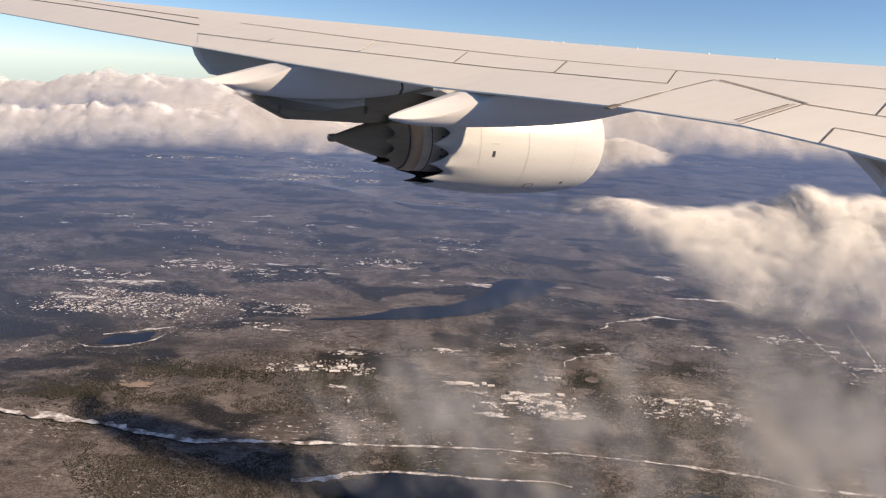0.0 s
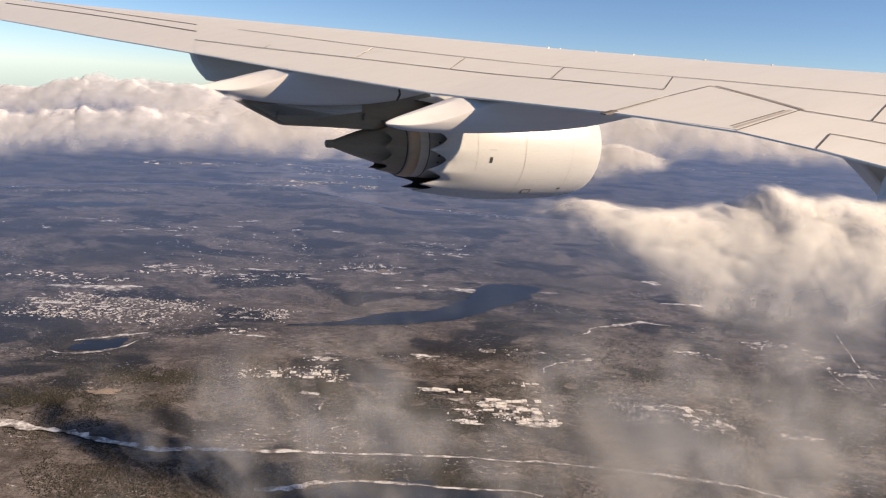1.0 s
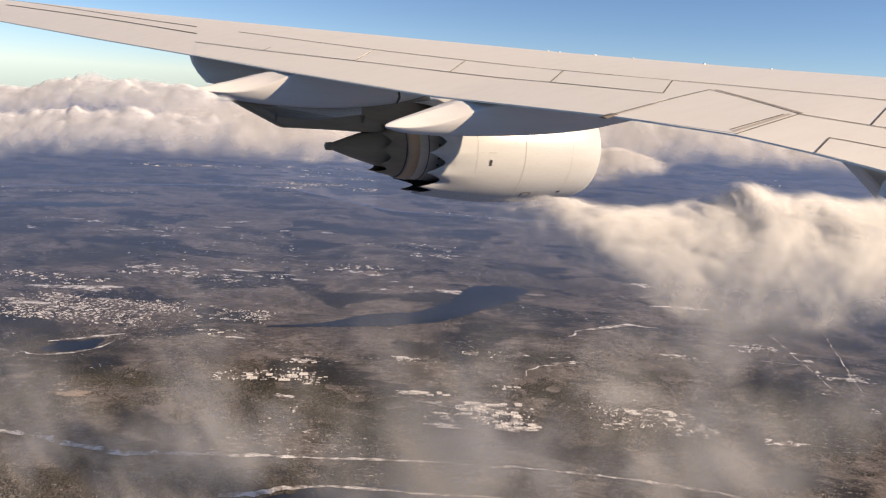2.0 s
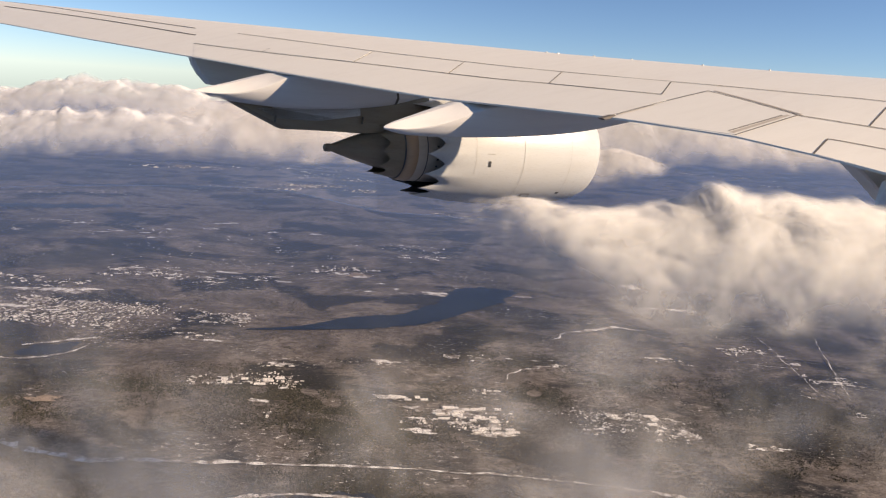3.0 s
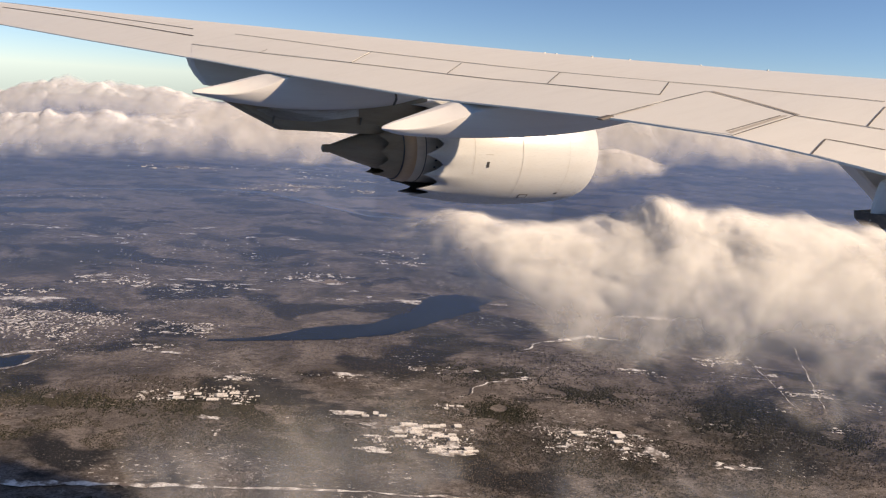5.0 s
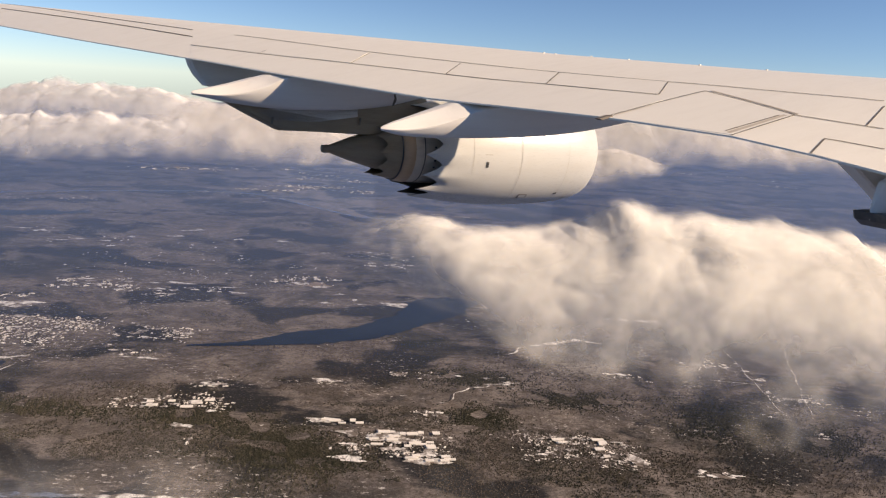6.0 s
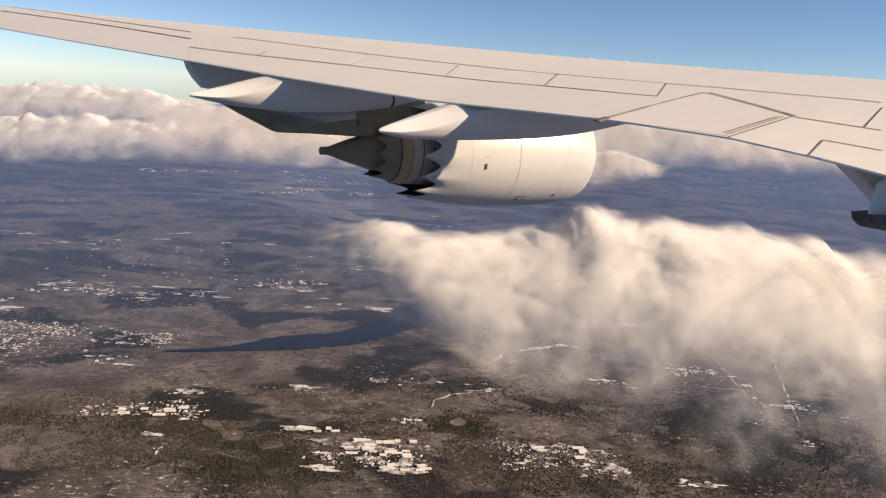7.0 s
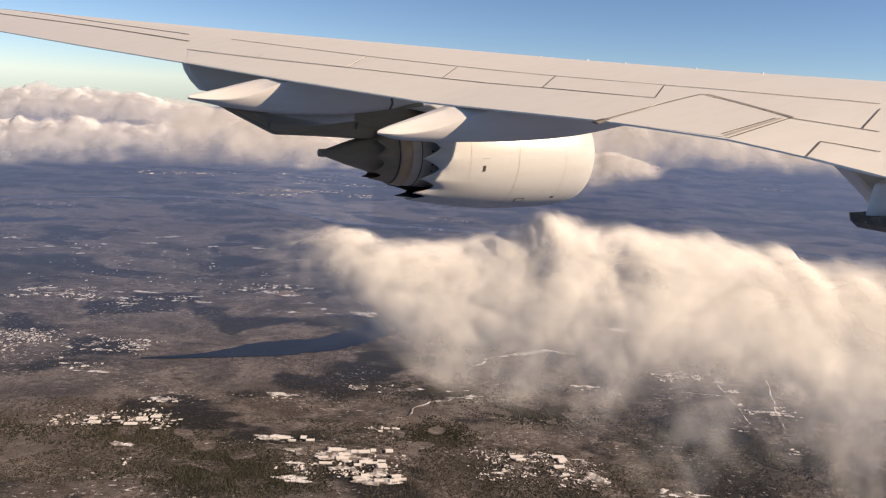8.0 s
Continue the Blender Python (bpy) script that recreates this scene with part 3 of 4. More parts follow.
def panel(name, corners, label, lift=0.004, mat=WHITE):
    """A slab on the upper skin between four corners given along span and chord."""
    n, m = 28, 8
    (a, b, c, d) = [np.array(q) for q in corners]
    verts, faces = [], []
    for sink in (lift, -0.02):
        for j in range(m + 1):
            for i in range(n + 1):
                s, t = i / n, j / m
                q = (a * (1 - s) + b * s) * (1 - t) + (d * (1 - s) + c * s) * t
                verts.append(wing_point(q[0], q[1], sink))
    w = n + 1
    low = w * (m + 1)
    for j in range(m):
        for i in range(n):
            k = j * w + i
            faces.append((k, k + 1, k + w + 1, k + w))
    rim = [(i, 0) for i in range(w)] + [(n, j) for j in range(1, m + 1)] + [(i, m) for i in range(n - 1, -1, -1)] + [(0, j) for j in range(m - 1, -1, -1)]
    for (i0, j0), (i1, j1) in zip(rim, rim[1:]):
        u, v = j0 * w + i0, j1 * w + i1
        faces.append((v, u, u + low, v + low))
    return part(name, mesh_of(name, verts, faces, mat, True, 40), wing, label)


def seam(line, width, lift=0.007, mat=SEAL):
    """A dark sealed joint lying in the skin along a line of span and chord stations."""
    p = spline(line, 30) if len(line) > 2 else np.linspace(line[0], line[1], 24)
    pts = [wing_point(q[0], q[1]) for q in p]
    verts, faces = [], []
    for i, q in enumerate(pts):
        t = (pts[min(i + 1, len(pts) - 1)] - pts[max(i - 1, 0)]).normalized()
        nr = Vector((-t.y, t.x, 0)).normalized()
        for s in (-1, 1):
            v = q + nr * s * width / 2
            o = v.y
            verts.append((v.x, o, float(wing_top(o, np.array((v.x - te_f(o)) / crest_run(o)))) + lift))
    for i in range(len(pts) - 1):
        faces.append((2 * i, 2 * i + 1, 2 * i + 3, 2 * i + 2))
    return part("seam", mesh_of("seam", verts, faces, mat), wing)


panel("spoiler", [(15.907, 0.241), (11.951, 0.304), (12.334, 0.514), (15.849, 0.546)], "long outboard spoiler panel")
panel("spoiler", [(11.893, 0.299), (10.092, 0.318), (10.461, 0.510), (12.271, 0.507)], "")
panel("spoiler", [(10.043, 0.313), (8.427, 0.330), (8.796, 0.518), (10.407, 0.503)], "")
panel("spoiler", [(8.382, 0.324), (6.838, 0.323), (7.194, 0.505), (8.778, 0.521)], "")
panel("flap", [(14.850, 0.010), (6.582, -0.001), (6.568, 0.251), (15.759, 0.209)], "long outboard flap behind the spoilers")
panel("flaperon", [(6.546, -0.003), (5.142, 0.009), (5.101, 0.256), (6.474, 0.409)], "slanting inboard flaperon panel")
panel("flap", [(4.336, 0.002), (3.688, 0.000), (3.958, 0.127), (4.466, 0.112)], "inboard flap panel")
seam([(15.858, 0.230), (13.972, 0.251), (11.933, 0.293), (10.056, 0.311), (8.405, 0.323), (6.807, 0.317)], 0.018)
seam([(15.970, 0.573), (12.568, 0.527), (9.750, 0.519), (7.162, 0.510), (5.718, 0.506), (4.768, 0.522)], 0.018)
seam([(6.559, -0.006), (6.541, 0.202), (6.492, 0.416)], 0.018, 0.009)
seam([(26.439, 1.001), (21.295, 0.709), (17.298, 0.585)], 0.03)
seam([(25.147, 0.596), (20.552, 0.517), (16.596, 0.412)], 0.04)
for a, b in (((11.915, 0.295), (12.284, 0.504)), ((10.056, 0.311), (10.430, 0.500)), ((8.405, 0.323), (8.796, 0.518)), ((6.807, 0.317), (7.194, 0.505)),
             ((13.972, 0.251), (14.094, 0.330)), ((4.340, -0.000), (4.480, 0.116)), ((4.480, 0.116), (3.967, 0.131)), ((5.101, 0.256), (4.255, 0.266)),
             ((4.421, 0.268), (4.655, 0.467)), ((6.492, 0.416), (5.101, 0.256)), ((5.124, 0.004), (5.101, 0.256))):
    seam([a, b], 0.017)


seam([(5.20, 0.02), (5.17, 0.245)], 0.05, 0.006, TITAN)
seam([(5.26, 0.03), (5.21, 0.235)], 0.02, 0.007)
seam([(6.45, 0.428), (5.09, 0.268)], 0.035, 0.006, TITAN)
seam([(6.53, 0.03), (6.515, 0.18)], 0.03, 0.0085, TITAN)


def canoe(name, o, half, keel, ridge, full, label, mat=GREY, facet=0.42):
    """A canoe-shaped flap fairing along the flight line, flat-topped with a sharp rim: heights of keel and rim along it."""
    n = 52
    k, c = np.array(keel), np.array(ridge)
    run = np.linspace(0, 1, n) ** 1.35
    f = k[0][0] + run * (k[-1][0] - k[0][0])
    even = np.ones(5) / 5
    kz = np.convolve(np.pad(np.interp(f, k[:, 0], k[:, 1]), 2, mode="edge"), even, "valid")
    cz = np.convolve(np.pad(np.interp(f, c[:, 0], c[:, 1]), 2, mode="edge"), even, "valid")
    kz[0], cz[0] = k[0][1], c[0][1]
    cz = np.maximum(cz, kz + 0.02)
    w = half * np.minimum(1, (run / full) ** 0.7) * np.minimum(1, ((1.02 - run) / 0.4) ** 0.6) + 0.01
    side = [(0.97, -0.10), (0.84, -0.34), (0.68, -0.58), (0.50, -0.78), (0.30, -0.93), (0.10, -1.0)]
    verts, faces, m = [], [], 7 + 2 * len(side)
    for i in range(n):
        # the inboard rim runs low near the tail and climbs to the top further forward
        rim = -0.52 * (1 - float(smoothstep(0.04, facet, run[i])))
        swell = 1 - 0.8 * float(smoothstep(0.16, 0.40, run[i]))
        section = [(-1, rim - 0.02), (-0.95, rim + 0.02), (-0.55, rim * 0.55 + 0.11 * swell), (-0.1, rim * 0.12 + 0.22 * swell), (0.3, 0.26 * swell), (0.75, 0.20 * swell), (1, 0.05)]
        section += side + [(-y, rim - 0.04 + z * (0.96 + rim)) for y, z in side[::-1]]
        for y, z in section:
            verts.append((f[i], o + w[i] * y, cz[i] + (z * w[i] if z > 0 else z * (cz[i] - kz[i]))))
    for i in range(n - 1):
        for j in range(m):
            q = (j + 1) % m
            faces.append((i * m + j, (i + 1) * m + j, (i + 1) * m + q, i * m + q))
    faces += [tuple(range(m)), tuple(range((n - 1) * m, n * m))[::-1]]
    return part(name, mesh_of(name, verts, faces, mat, True, 18), wing, label)


canoe("flap_fairing", 8.70, 0.42, [(4.223, -0.609), (4.495, -0.680), (5.001, -0.702), (5.673, -0.697), (6.392, -0.674), (7.173, -0.632), (7.995, -0.540), (9.167, -0.325)],
      [(4.222, -0.578), (4.355, -0.531), (4.660, -0.457), (5.153, -0.326), (5.616, -0.179), (6.705, -0.198), (9.152, -0.247)], 0.40, "white canoe-shaped flap fairing, aft end sunlit")
canoe("flap_fairing", 12.55, 0.50, [(2.460, -0.355), (3.044, -0.466), (3.663, -0.527), (4.273, -0.552), (5.040, -0.532), (5.636, -0.487), (6.320, -0.387), (7.247, -0.141)],
      [(2.461, -0.308), (2.691, -0.271), (3.147, -0.183), (3.633, -0.047), (4.050, 0.086), (5.159, 0.058), (7.241, -0.050)], 0.42, "white canoe-shaped flap fairing over the engine pylon")
canoe("flap_fairing", 3.75, 0.20, [(7.568, -1.067), (7.725, -1.143), (8.628, -1.220), (11.096, -1.130)],
      [(7.641, -1.007), (7.455, -0.803), (7.785, -0.654), (11.016, -0.761)], 0.3, "white canoe-shaped inboard flap fairing")


def plate(name, o, half, outline, mat, parent, label, bevel=0.04):
    """A thick upright body with a given side outline, rounded along its rim."""
    n = len(outline)
    verts, faces = [], []
    cf = sum(q[0] for q in outline) / n
    cz = sum(q[1] for q in outline) / n
    for y, s in ((-half, 0.94), (-half * 0.75, 1.0), (half * 0.75, 1.0), (half, 0.94)):
        verts += [(cf + (q[0] - cf) * s, o + y, cz + (q[1] - cz) * s) for q in outline]
    for r in range(3):
        for i in range(n):
            j = (i + 1) % n
            faces.append((r * n + i, r * n + j, (r + 1) * n + j, (r + 1) * n + i))
    faces += [tuple(range(n))[::-1], tuple(range(3 * n, 4 * n))]
    return part(name, mesh_of(name, verts, faces, mat, True, 30), parent, label)


plate("flap_fairing", 15.3, 0.2, [(2.898, 0.344), (2.960, 0.137), (3.068, -0.047), (3.246, -0.242), (3.875, -0.323), (5.644, -0.103), (6.178, 0.281), (4.358, 0.414)],
      GREY, wing, "shaded grey outboard flap fairing")
plate("flap_fairing", 4.3, 0.10, [(7.837, -0.517), (8.205, -0.693), (8.616, -0.900), (9.083, -1.157), (10.895, -1.227), (10.638, -0.718)], GREY, wing, "shaded grey fairing under the inboard flap")
# extra near-black plate darkens the lower half of the inboard fairing
plate("fairing_keel", 3.74, 0.215, [(7.53, -0.99), (7.58, -1.08), (7.73, -1.155), (8.62, -1.235), (10.6, -1.20), (10.6, -1.0)], INNER, wing, "dark plate added over the lower half of the inboard fairing")

def vane(o, u):
    """A small upright vane on the crest of the wing."""
    p = wing_point(o, u)
    v = [(p.x + a, p.y + b, p.z + c) for c in (0, 0.018) for a, b in ((-0.02, -0.008), (0.02, -0.008), (0.02, 0.008), (-0.02, 0.008))]
    f = [(0, 1, 2, 3)[::-1], (4, 5, 6, 7), (0, 1, 5, 4), (1, 2, 6, 5), (2, 3, 7, 6), (3, 0, 4, 7)]
    return part("vane", mesh_of("vane", v, f, COWL, False), wing, "tiny white vane on the wing crest")


for o, u in ((10.35, 0.97), (10.15, 0.97), (8.95, 0.97), (7.9, 0.97), (7.0, 0.97), (9.6, 0.99)):
    vane(o, u)
plate("hinge_gap", 6.55, 0.05, [(6.189, -0.243), (6.405, -0.193), (6.477, -0.212), (6.250, -0.262)], SEAL, wing, "dark gap at the flaperon hinge")
plate("fairing_joint", 12.06, 0.012, [(6.091, -0.098), (6.128, -0.096), (6.161, -0.265), (6.106, -0.375), (6.069, -0.377), (6.123, -0.246)], SEAL, wing, "joint across the fairing side")

engine = new("jet_engine")
engine.matrix_world = AIR @ Matrix.Translation((5.0, 13.0, -1.31))
tagged(engine, "white turbofan engine with toothed exhaust nozzles, hung under the wing", "jet engine")


def lathe(profile, segments=96, teeth=0, depth=0.0, end=0, inner=None):
    """A body of revolution about the flight line; the rows from end on are cut into teeth."""
    verts, faces = [], []
    rows = len(profile)
    for i, (x, r) in enumerate(profile):
        for j in range(segments):
            a = 2 * math.pi * j / segments
            dx = 0.0
            if teeth and i >= rows - end:
                k = abs(((j * teeth / segments) % 1) * 2 - 1)
                dx = depth * (1 - k ** 1.6) * (i - (rows - end) + 1) / end
            verts.append((x + dx, -r * math.cos(a), r * math.sin(a)))
    for i in range(rows - 1):
        for j in range(segments):
            k = (j + 1) % segments
            faces.append((i * segments + j, i * segments + k, (i + 1) * segments + k, (i + 1) * segments + j))
    return verts, faces


def round_part(name, profile, mat, label="", **kw):
    v, f = lathe(profile, **kw)
    return part(name, mesh_of(name, v, f, mat), engine, label)


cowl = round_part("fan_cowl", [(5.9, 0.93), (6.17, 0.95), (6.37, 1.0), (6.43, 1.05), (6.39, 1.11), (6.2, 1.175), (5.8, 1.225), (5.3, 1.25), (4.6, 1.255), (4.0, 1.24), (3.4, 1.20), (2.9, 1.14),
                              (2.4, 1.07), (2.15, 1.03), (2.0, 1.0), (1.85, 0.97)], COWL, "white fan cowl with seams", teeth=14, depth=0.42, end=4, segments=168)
round_part("nozzle_lining", [(5.75, 0.90), (3.2, 1.05), (2.4, 1.03), (2.15, 1.0), (2.0, 0.97), (1.85, 0.955)], INNER, "dark inner nozzle wall", teeth=14, depth=0.42, end=4, segments=168)
round_part("fan_disc", [(5.6, 0.91), (5.6, 0.3), (5.85, 0.12), (5.95, 0.0)], TITAN, "fan face inside the inlet")
round_part("duct_wall", [(3.6, 1.04), (3.6, 0.3)], INNER)
round_part("core_cowl", [(3.6, 0.72), (2.9, 0.735), (2.3, 0.715), (1.80, 0.675)], TITAN, "grey metal core cowl with small bolts")
round_part("core_band", [(1.82, 0.66), (1.80, 0.69), (1.57, 0.65), (1.55, 0.62)], BAND, "brown heat-tinted band")
round_part("core_nozzle", [(1.60, 0.63), (1.42, 0.595), (1.28, 0.575), (1.15, 0.55), (1.02, 0.53)], BURNT, "dark toothed core nozzle", teeth=10, depth=0.22, end=3, segments=120)
round_part("core_joint", [(1.545, 0.60), (1.545, 0.640), (1.525, 0.636), (1.525, 0.60)], INNER, "dark joint ring")
round_part("core_joint", [(2.02, 0.66), (2.02, 0.703), (2.005, 0.701), (2.005, 0.66)], INNER)
round_part("core_lining", [(1.62, 0.60), (1.62, 0.3)], INNER)
round_part("exhaust_cone", [(2.0, 0.50), (1.5, 0.47), (1.1, 0.385), (0.6, 0.235), (0.15, 0.075), (0.12, 0.085), (0.02, 0.075), (0.0, 0.04), (0.0, 0.0)], BURNT, "dark tapered exhaust cone with blunt tip")


def cowl_r(x):
    xs = (2.0, 2.3, 2.5, 2.9, 3.4, 4.0, 4.6, 5.2, 5.7, 6.05)
    rs = (0.975, 1.035, 1.075, 1.14, 1.20, 1.24, 1.255, 1.25, 1.225, 1.175)
    return float(np.interp(x, xs, rs))


def cowl_patch(name, x0, x1, a0, a1, mat, lift=0.006, label=""):
    """A thin plate wrapped on the cowl, between two stations and two angles (0 faces inboard, minus is down)."""
    n, verts, faces = 24, [], []
    for i in range(n + 1):
        for j in range(n + 1):
            x, a = x0 + (x1 - x0) * i / n, radians(a0 + (a1 - a0) * j / n)
            r = cowl_r(x) + lift
            verts.append((x, -r * math.cos(a), r * math.sin(a)))
    for i in range(n):
        for j in range(n):
            k = i * (n + 1) + j
            faces.append((k, k + 1, k + n + 2, k + n + 1))
    return part(name, mesh_of(name, verts, faces, mat), cowl, label)


cowl_patch("cowl_seam", 4.10, 4.108, -75, 60, LINE, 0.008)
cowl_patch("cowl_seam", 5.42, 5.426, -75, 60, LINE, 0.008)
cowl_patch("cowl_seam", 2.92, 2.926, -20, 60, LINE, 0.008)
cowl_patch("cowl_latch", 3.22, 3.28, -12, -6, MARK, 0.008, "small black oval latch")
cowl_patch("cowl_label", 3.18, 3.36, 1, 1.6, LINE, 0.005)
cowl_patch("cowl_label", 4.35, 4.60, -52, -45, SEAL, 0.005, "small placard outline")
cowl_patch("cowl_placard", 4.38, 4.57, -51, -46, COWL, 0.008)
cowl_patch("cowl_vent", 5.35, 5.45, -47, -44, MARK, 0.008)

for a in (8, -2, -14, -26):
    v, fc = [], []
    for dx, da in ((0, 0), (0.05, 0), (0.05, 3), (0, 3)):
        r, b = 0.722, radians(a + da)
        v.append((2.22 + dx, -r * math.cos(b), r * math.sin(b)))
    part("bolt", mesh_of("bolt", v, [(0, 1, 2, 3)], MARK), engine)

plate("pylon_panel", 12.83, 0.03, [(3.551, -0.584), (3.975, -0.775), (4.800, -0.792), (5.750, -0.650), (5.742, -0.450), (4.344, -0.510)], GREY, wing, "pale grey panel on the pylon side")
for x, y in ((3.941, -0.690), (5.720, -0.671)):
    plate("pylon_joint", 12.77, 0.012, [(x, y), (x + 0.03, y), (x + 0.01, y - 0.14), (x - 0.02, y - 0.14)], SEAL, wing, "dark joint across the pylon")
plate("pylon", 13.0, 0.20, [(3.095, -0.465), (3.502, -0.671), (4.090, -0.955), (4.823, -0.969), (5.786, -1.002), (6.557, -1.019), (7.301, -1.004), (7.370, -0.584), (7.245, -0.178), (4.807, -0.279)],
      BURNT, wing, "brown heat-stained engine pylon")


# ---- clouds ----
FACE = Vector((0, -1, 0)) - SHINE * Vector((0, -1, 0)).dot(SHINE)    # discs face the camera, edge-on to the sun, so they shade each other little


def petals(name, spots, mat, seed, label, count, spread, size, kind="stuff", squash=0.7, tilt=0.10, crisp=2.0):
    """A cloud of many soft vapour discs turned to the camera. spots: x, y, z, radius in eye heights."""
    r = np.random.RandomState(seed)
    weights = np.array([q[3] ** 1.6 for q in spots])
    pick = r.choice(len(spots), count, p=weights / weights.sum())
    rings, seg = 4, 12
    verts, faces, soft = [], [], []
    for i in pick:
        cx, cy, cz, rad = spots[i]
        v = r.normal(size=3)
        v = v / np.linalg.norm(v) * r.uniform(0, 1) ** 0.5 * rad * spread
        p = Vector((cx + v[0], cy + v[1], cz + v[2] * squash))
        s = rad * size * r.uniform(0.5, 1.25)
        v[1] *= 0.3
        p = Vector((cx + v[0], cy + v[1], cz + v[2] * squash))
        out = (FACE + Vector((0.10 * v[0] / rad + r.normal() * tilt, 0, 0.10 * v[2] / rad + r.normal() * tilt))).normalized()
        rot = out.to_track_quat("Z", "Y").to_matrix()
        b = len(verts)
        verts.append(tuple((p + out * s * 0.14) * H))
        soft.append(1.0)
        for k in range(1, rings + 1):
            t = k / rings
            for j in range(seg):
                a = 2 * math.pi * j / seg + k * 0.2
                q = p + rot @ Vector((s * t * math.cos(a), s * t * math.sin(a), s * (0.14 - 0.25 * t * t)))
                verts.append(tuple(q * H))
                soft.append((1 - t ** crisp) ** 1.4)
        for j in range(seg):
            faces.append((b, b + 1 + j, b + 1 + (j + 1) % seg))
        for k in range(rings - 1):
            for j in range(seg):
                u, w = b + 1 + k * seg, (j + 1) % seg
                faces.append((u + j, u + seg + j, u + seg + w, u + w))
    # heights are counted from the eye's level
    verts = [(x, y, z + H) for x, y, z in verts]
    me = mesh_of(name, verts, faces, mat)
    me.attributes.new("soft", "FLOAT", "POINT").data.foreach_set("value", np.array(soft, np.float32))
    return tagged(new(name, me), label, "cloud", kind=kind)


def chain(start, end, count, low, high, seed, sway=0.0, rise=0.0):
    """Billows strung between two places, unevenly."""
    rnd = random.Random(seed)
    a, b = Vector(start), Vector(end)
    side = (b - a).cross(Vector((0, 0, 1))).normalized()
    out = []
    for i in range(count):
        t = (i + rnd.uniform(-0.4, 0.4)) / max(1, count - 1)
        p = a.lerp(b, t) + side * rnd.uniform(-1, 1) * sway + Vector((0, 0, 1)) * rnd.uniform(-1, 1) * rise
        out.append((p.x, p.y, p.z, rnd.uniform(low, high)))
    return out


def cloud_mass(name, top, bottom, mat, seed, label, puff, bulge, shape, layers=4, n=150, m=64, left=0.10, right=0.0, fade=0.55, step=0.35, tower=0.0, linger=0.0, unit=H, lips=0.10, calm=0.0005):
    """A cloud built of nested billowing shells between a far top line and a near bottom line, in eye heights from the eye's level.
    puff: size of the billows; shape: how far they swell."""
    a, b = spline(top, n), spline(bottom, n)
    verts, faces, soft = [], [], []
    up = Vector((0, -0.35, 1)).normalized()
    for k in range(layers):
        base = len(verts)
        for j in range(m):
            t = j / (m - 1)
            for i in range(n):
                q = i / (n - 1)
                p = Vector(a[i]).lerp(Vector(b[i]), t)
                c = p / puff + Vector((seed * 3.7, k * 0.35, 0))
                warp = noise.noise_vector(c * 0.6) * 0.5
                d1 = noise.voronoi(c * 0.55 + warp)[0][0]
                d2 = noise.voronoi(c * 1.3 + warp)[0][0]
                d3 = noise.voronoi(c * 3.1 + warp)[0][0]
                swell = 0.68 * (1 - d1 * d1) + 0.24 * (1 - d2 * d2) + 0.08 * (1 - d3 * d3) - 0.5
                out = Vector((0.12, -0.75, 0.65)).normalized()
                swell *= 1 - 0.6 * t * t
                lump = shape * swell + shape * step * k
                rise = noise.voronoi(c * 0.42 + warp)[0][0]
                crest = tower * (0.48 * (1 - rise * rise) + 0.34 * (1 - d1 * d1) + 0.28 * (1 - d2 * d2) - 0.55) * (1 - t) ** 2 * float(smoothstep(calm * 0.2, calm, q + 0.001))
                p = p + out * (lump + bulge * math.sin(math.pi * min(1, t * 1.15))) + up * (shape * 0.5 * swell + crest)
                verts.append((p.x * unit, p.y * unit, p.z * unit + H))
                ragged = noise.fractal(c * 1.1 + Vector((9, k, 4)), 0.9, 2.1, 5)
                lip = 0.02 + 0.05 * k
                edge = float(smoothstep(lip, lip + lips, t + 0.4 * lips * ragged)) * float(smoothstep(0.0, left, q + left * 0.5 * ragged)) * (1 - float(smoothstep(fade + linger * min(1, max(0, q - 0.3) * 2.5), 1.0, t + 0.18 * ragged)))
                edge *= float(smoothstep(0.0, 0.03, q)) * float(smoothstep(0.0, 0.03, 1 - q)) * float(smoothstep(0.0, 0.12, 1 - t))
                if right:
                    edge *= float(smoothstep(0.0, right, 1 - q + right * 0.5 * ragged))
                if k:
                    edge *= 0.45 * float(smoothstep(-0.7, 0.7, ragged + 0.25 * swell)) * (1 - 0.12 * k)
                soft.append(edge)
        for j in range(m - 1):
            for i in range(n - 1):
                u = base + j * n + i
                faces.append((u, u + n, u + n + 1, u + 1))
    me = mesh_of(name, verts, faces, mat)
    me.attributes.new("soft", "FLOAT", "POINT").data.foreach_set("value", np.array(soft, np.float32))
    return tagged(new(name, me), label, "cloud", kind="stuff")


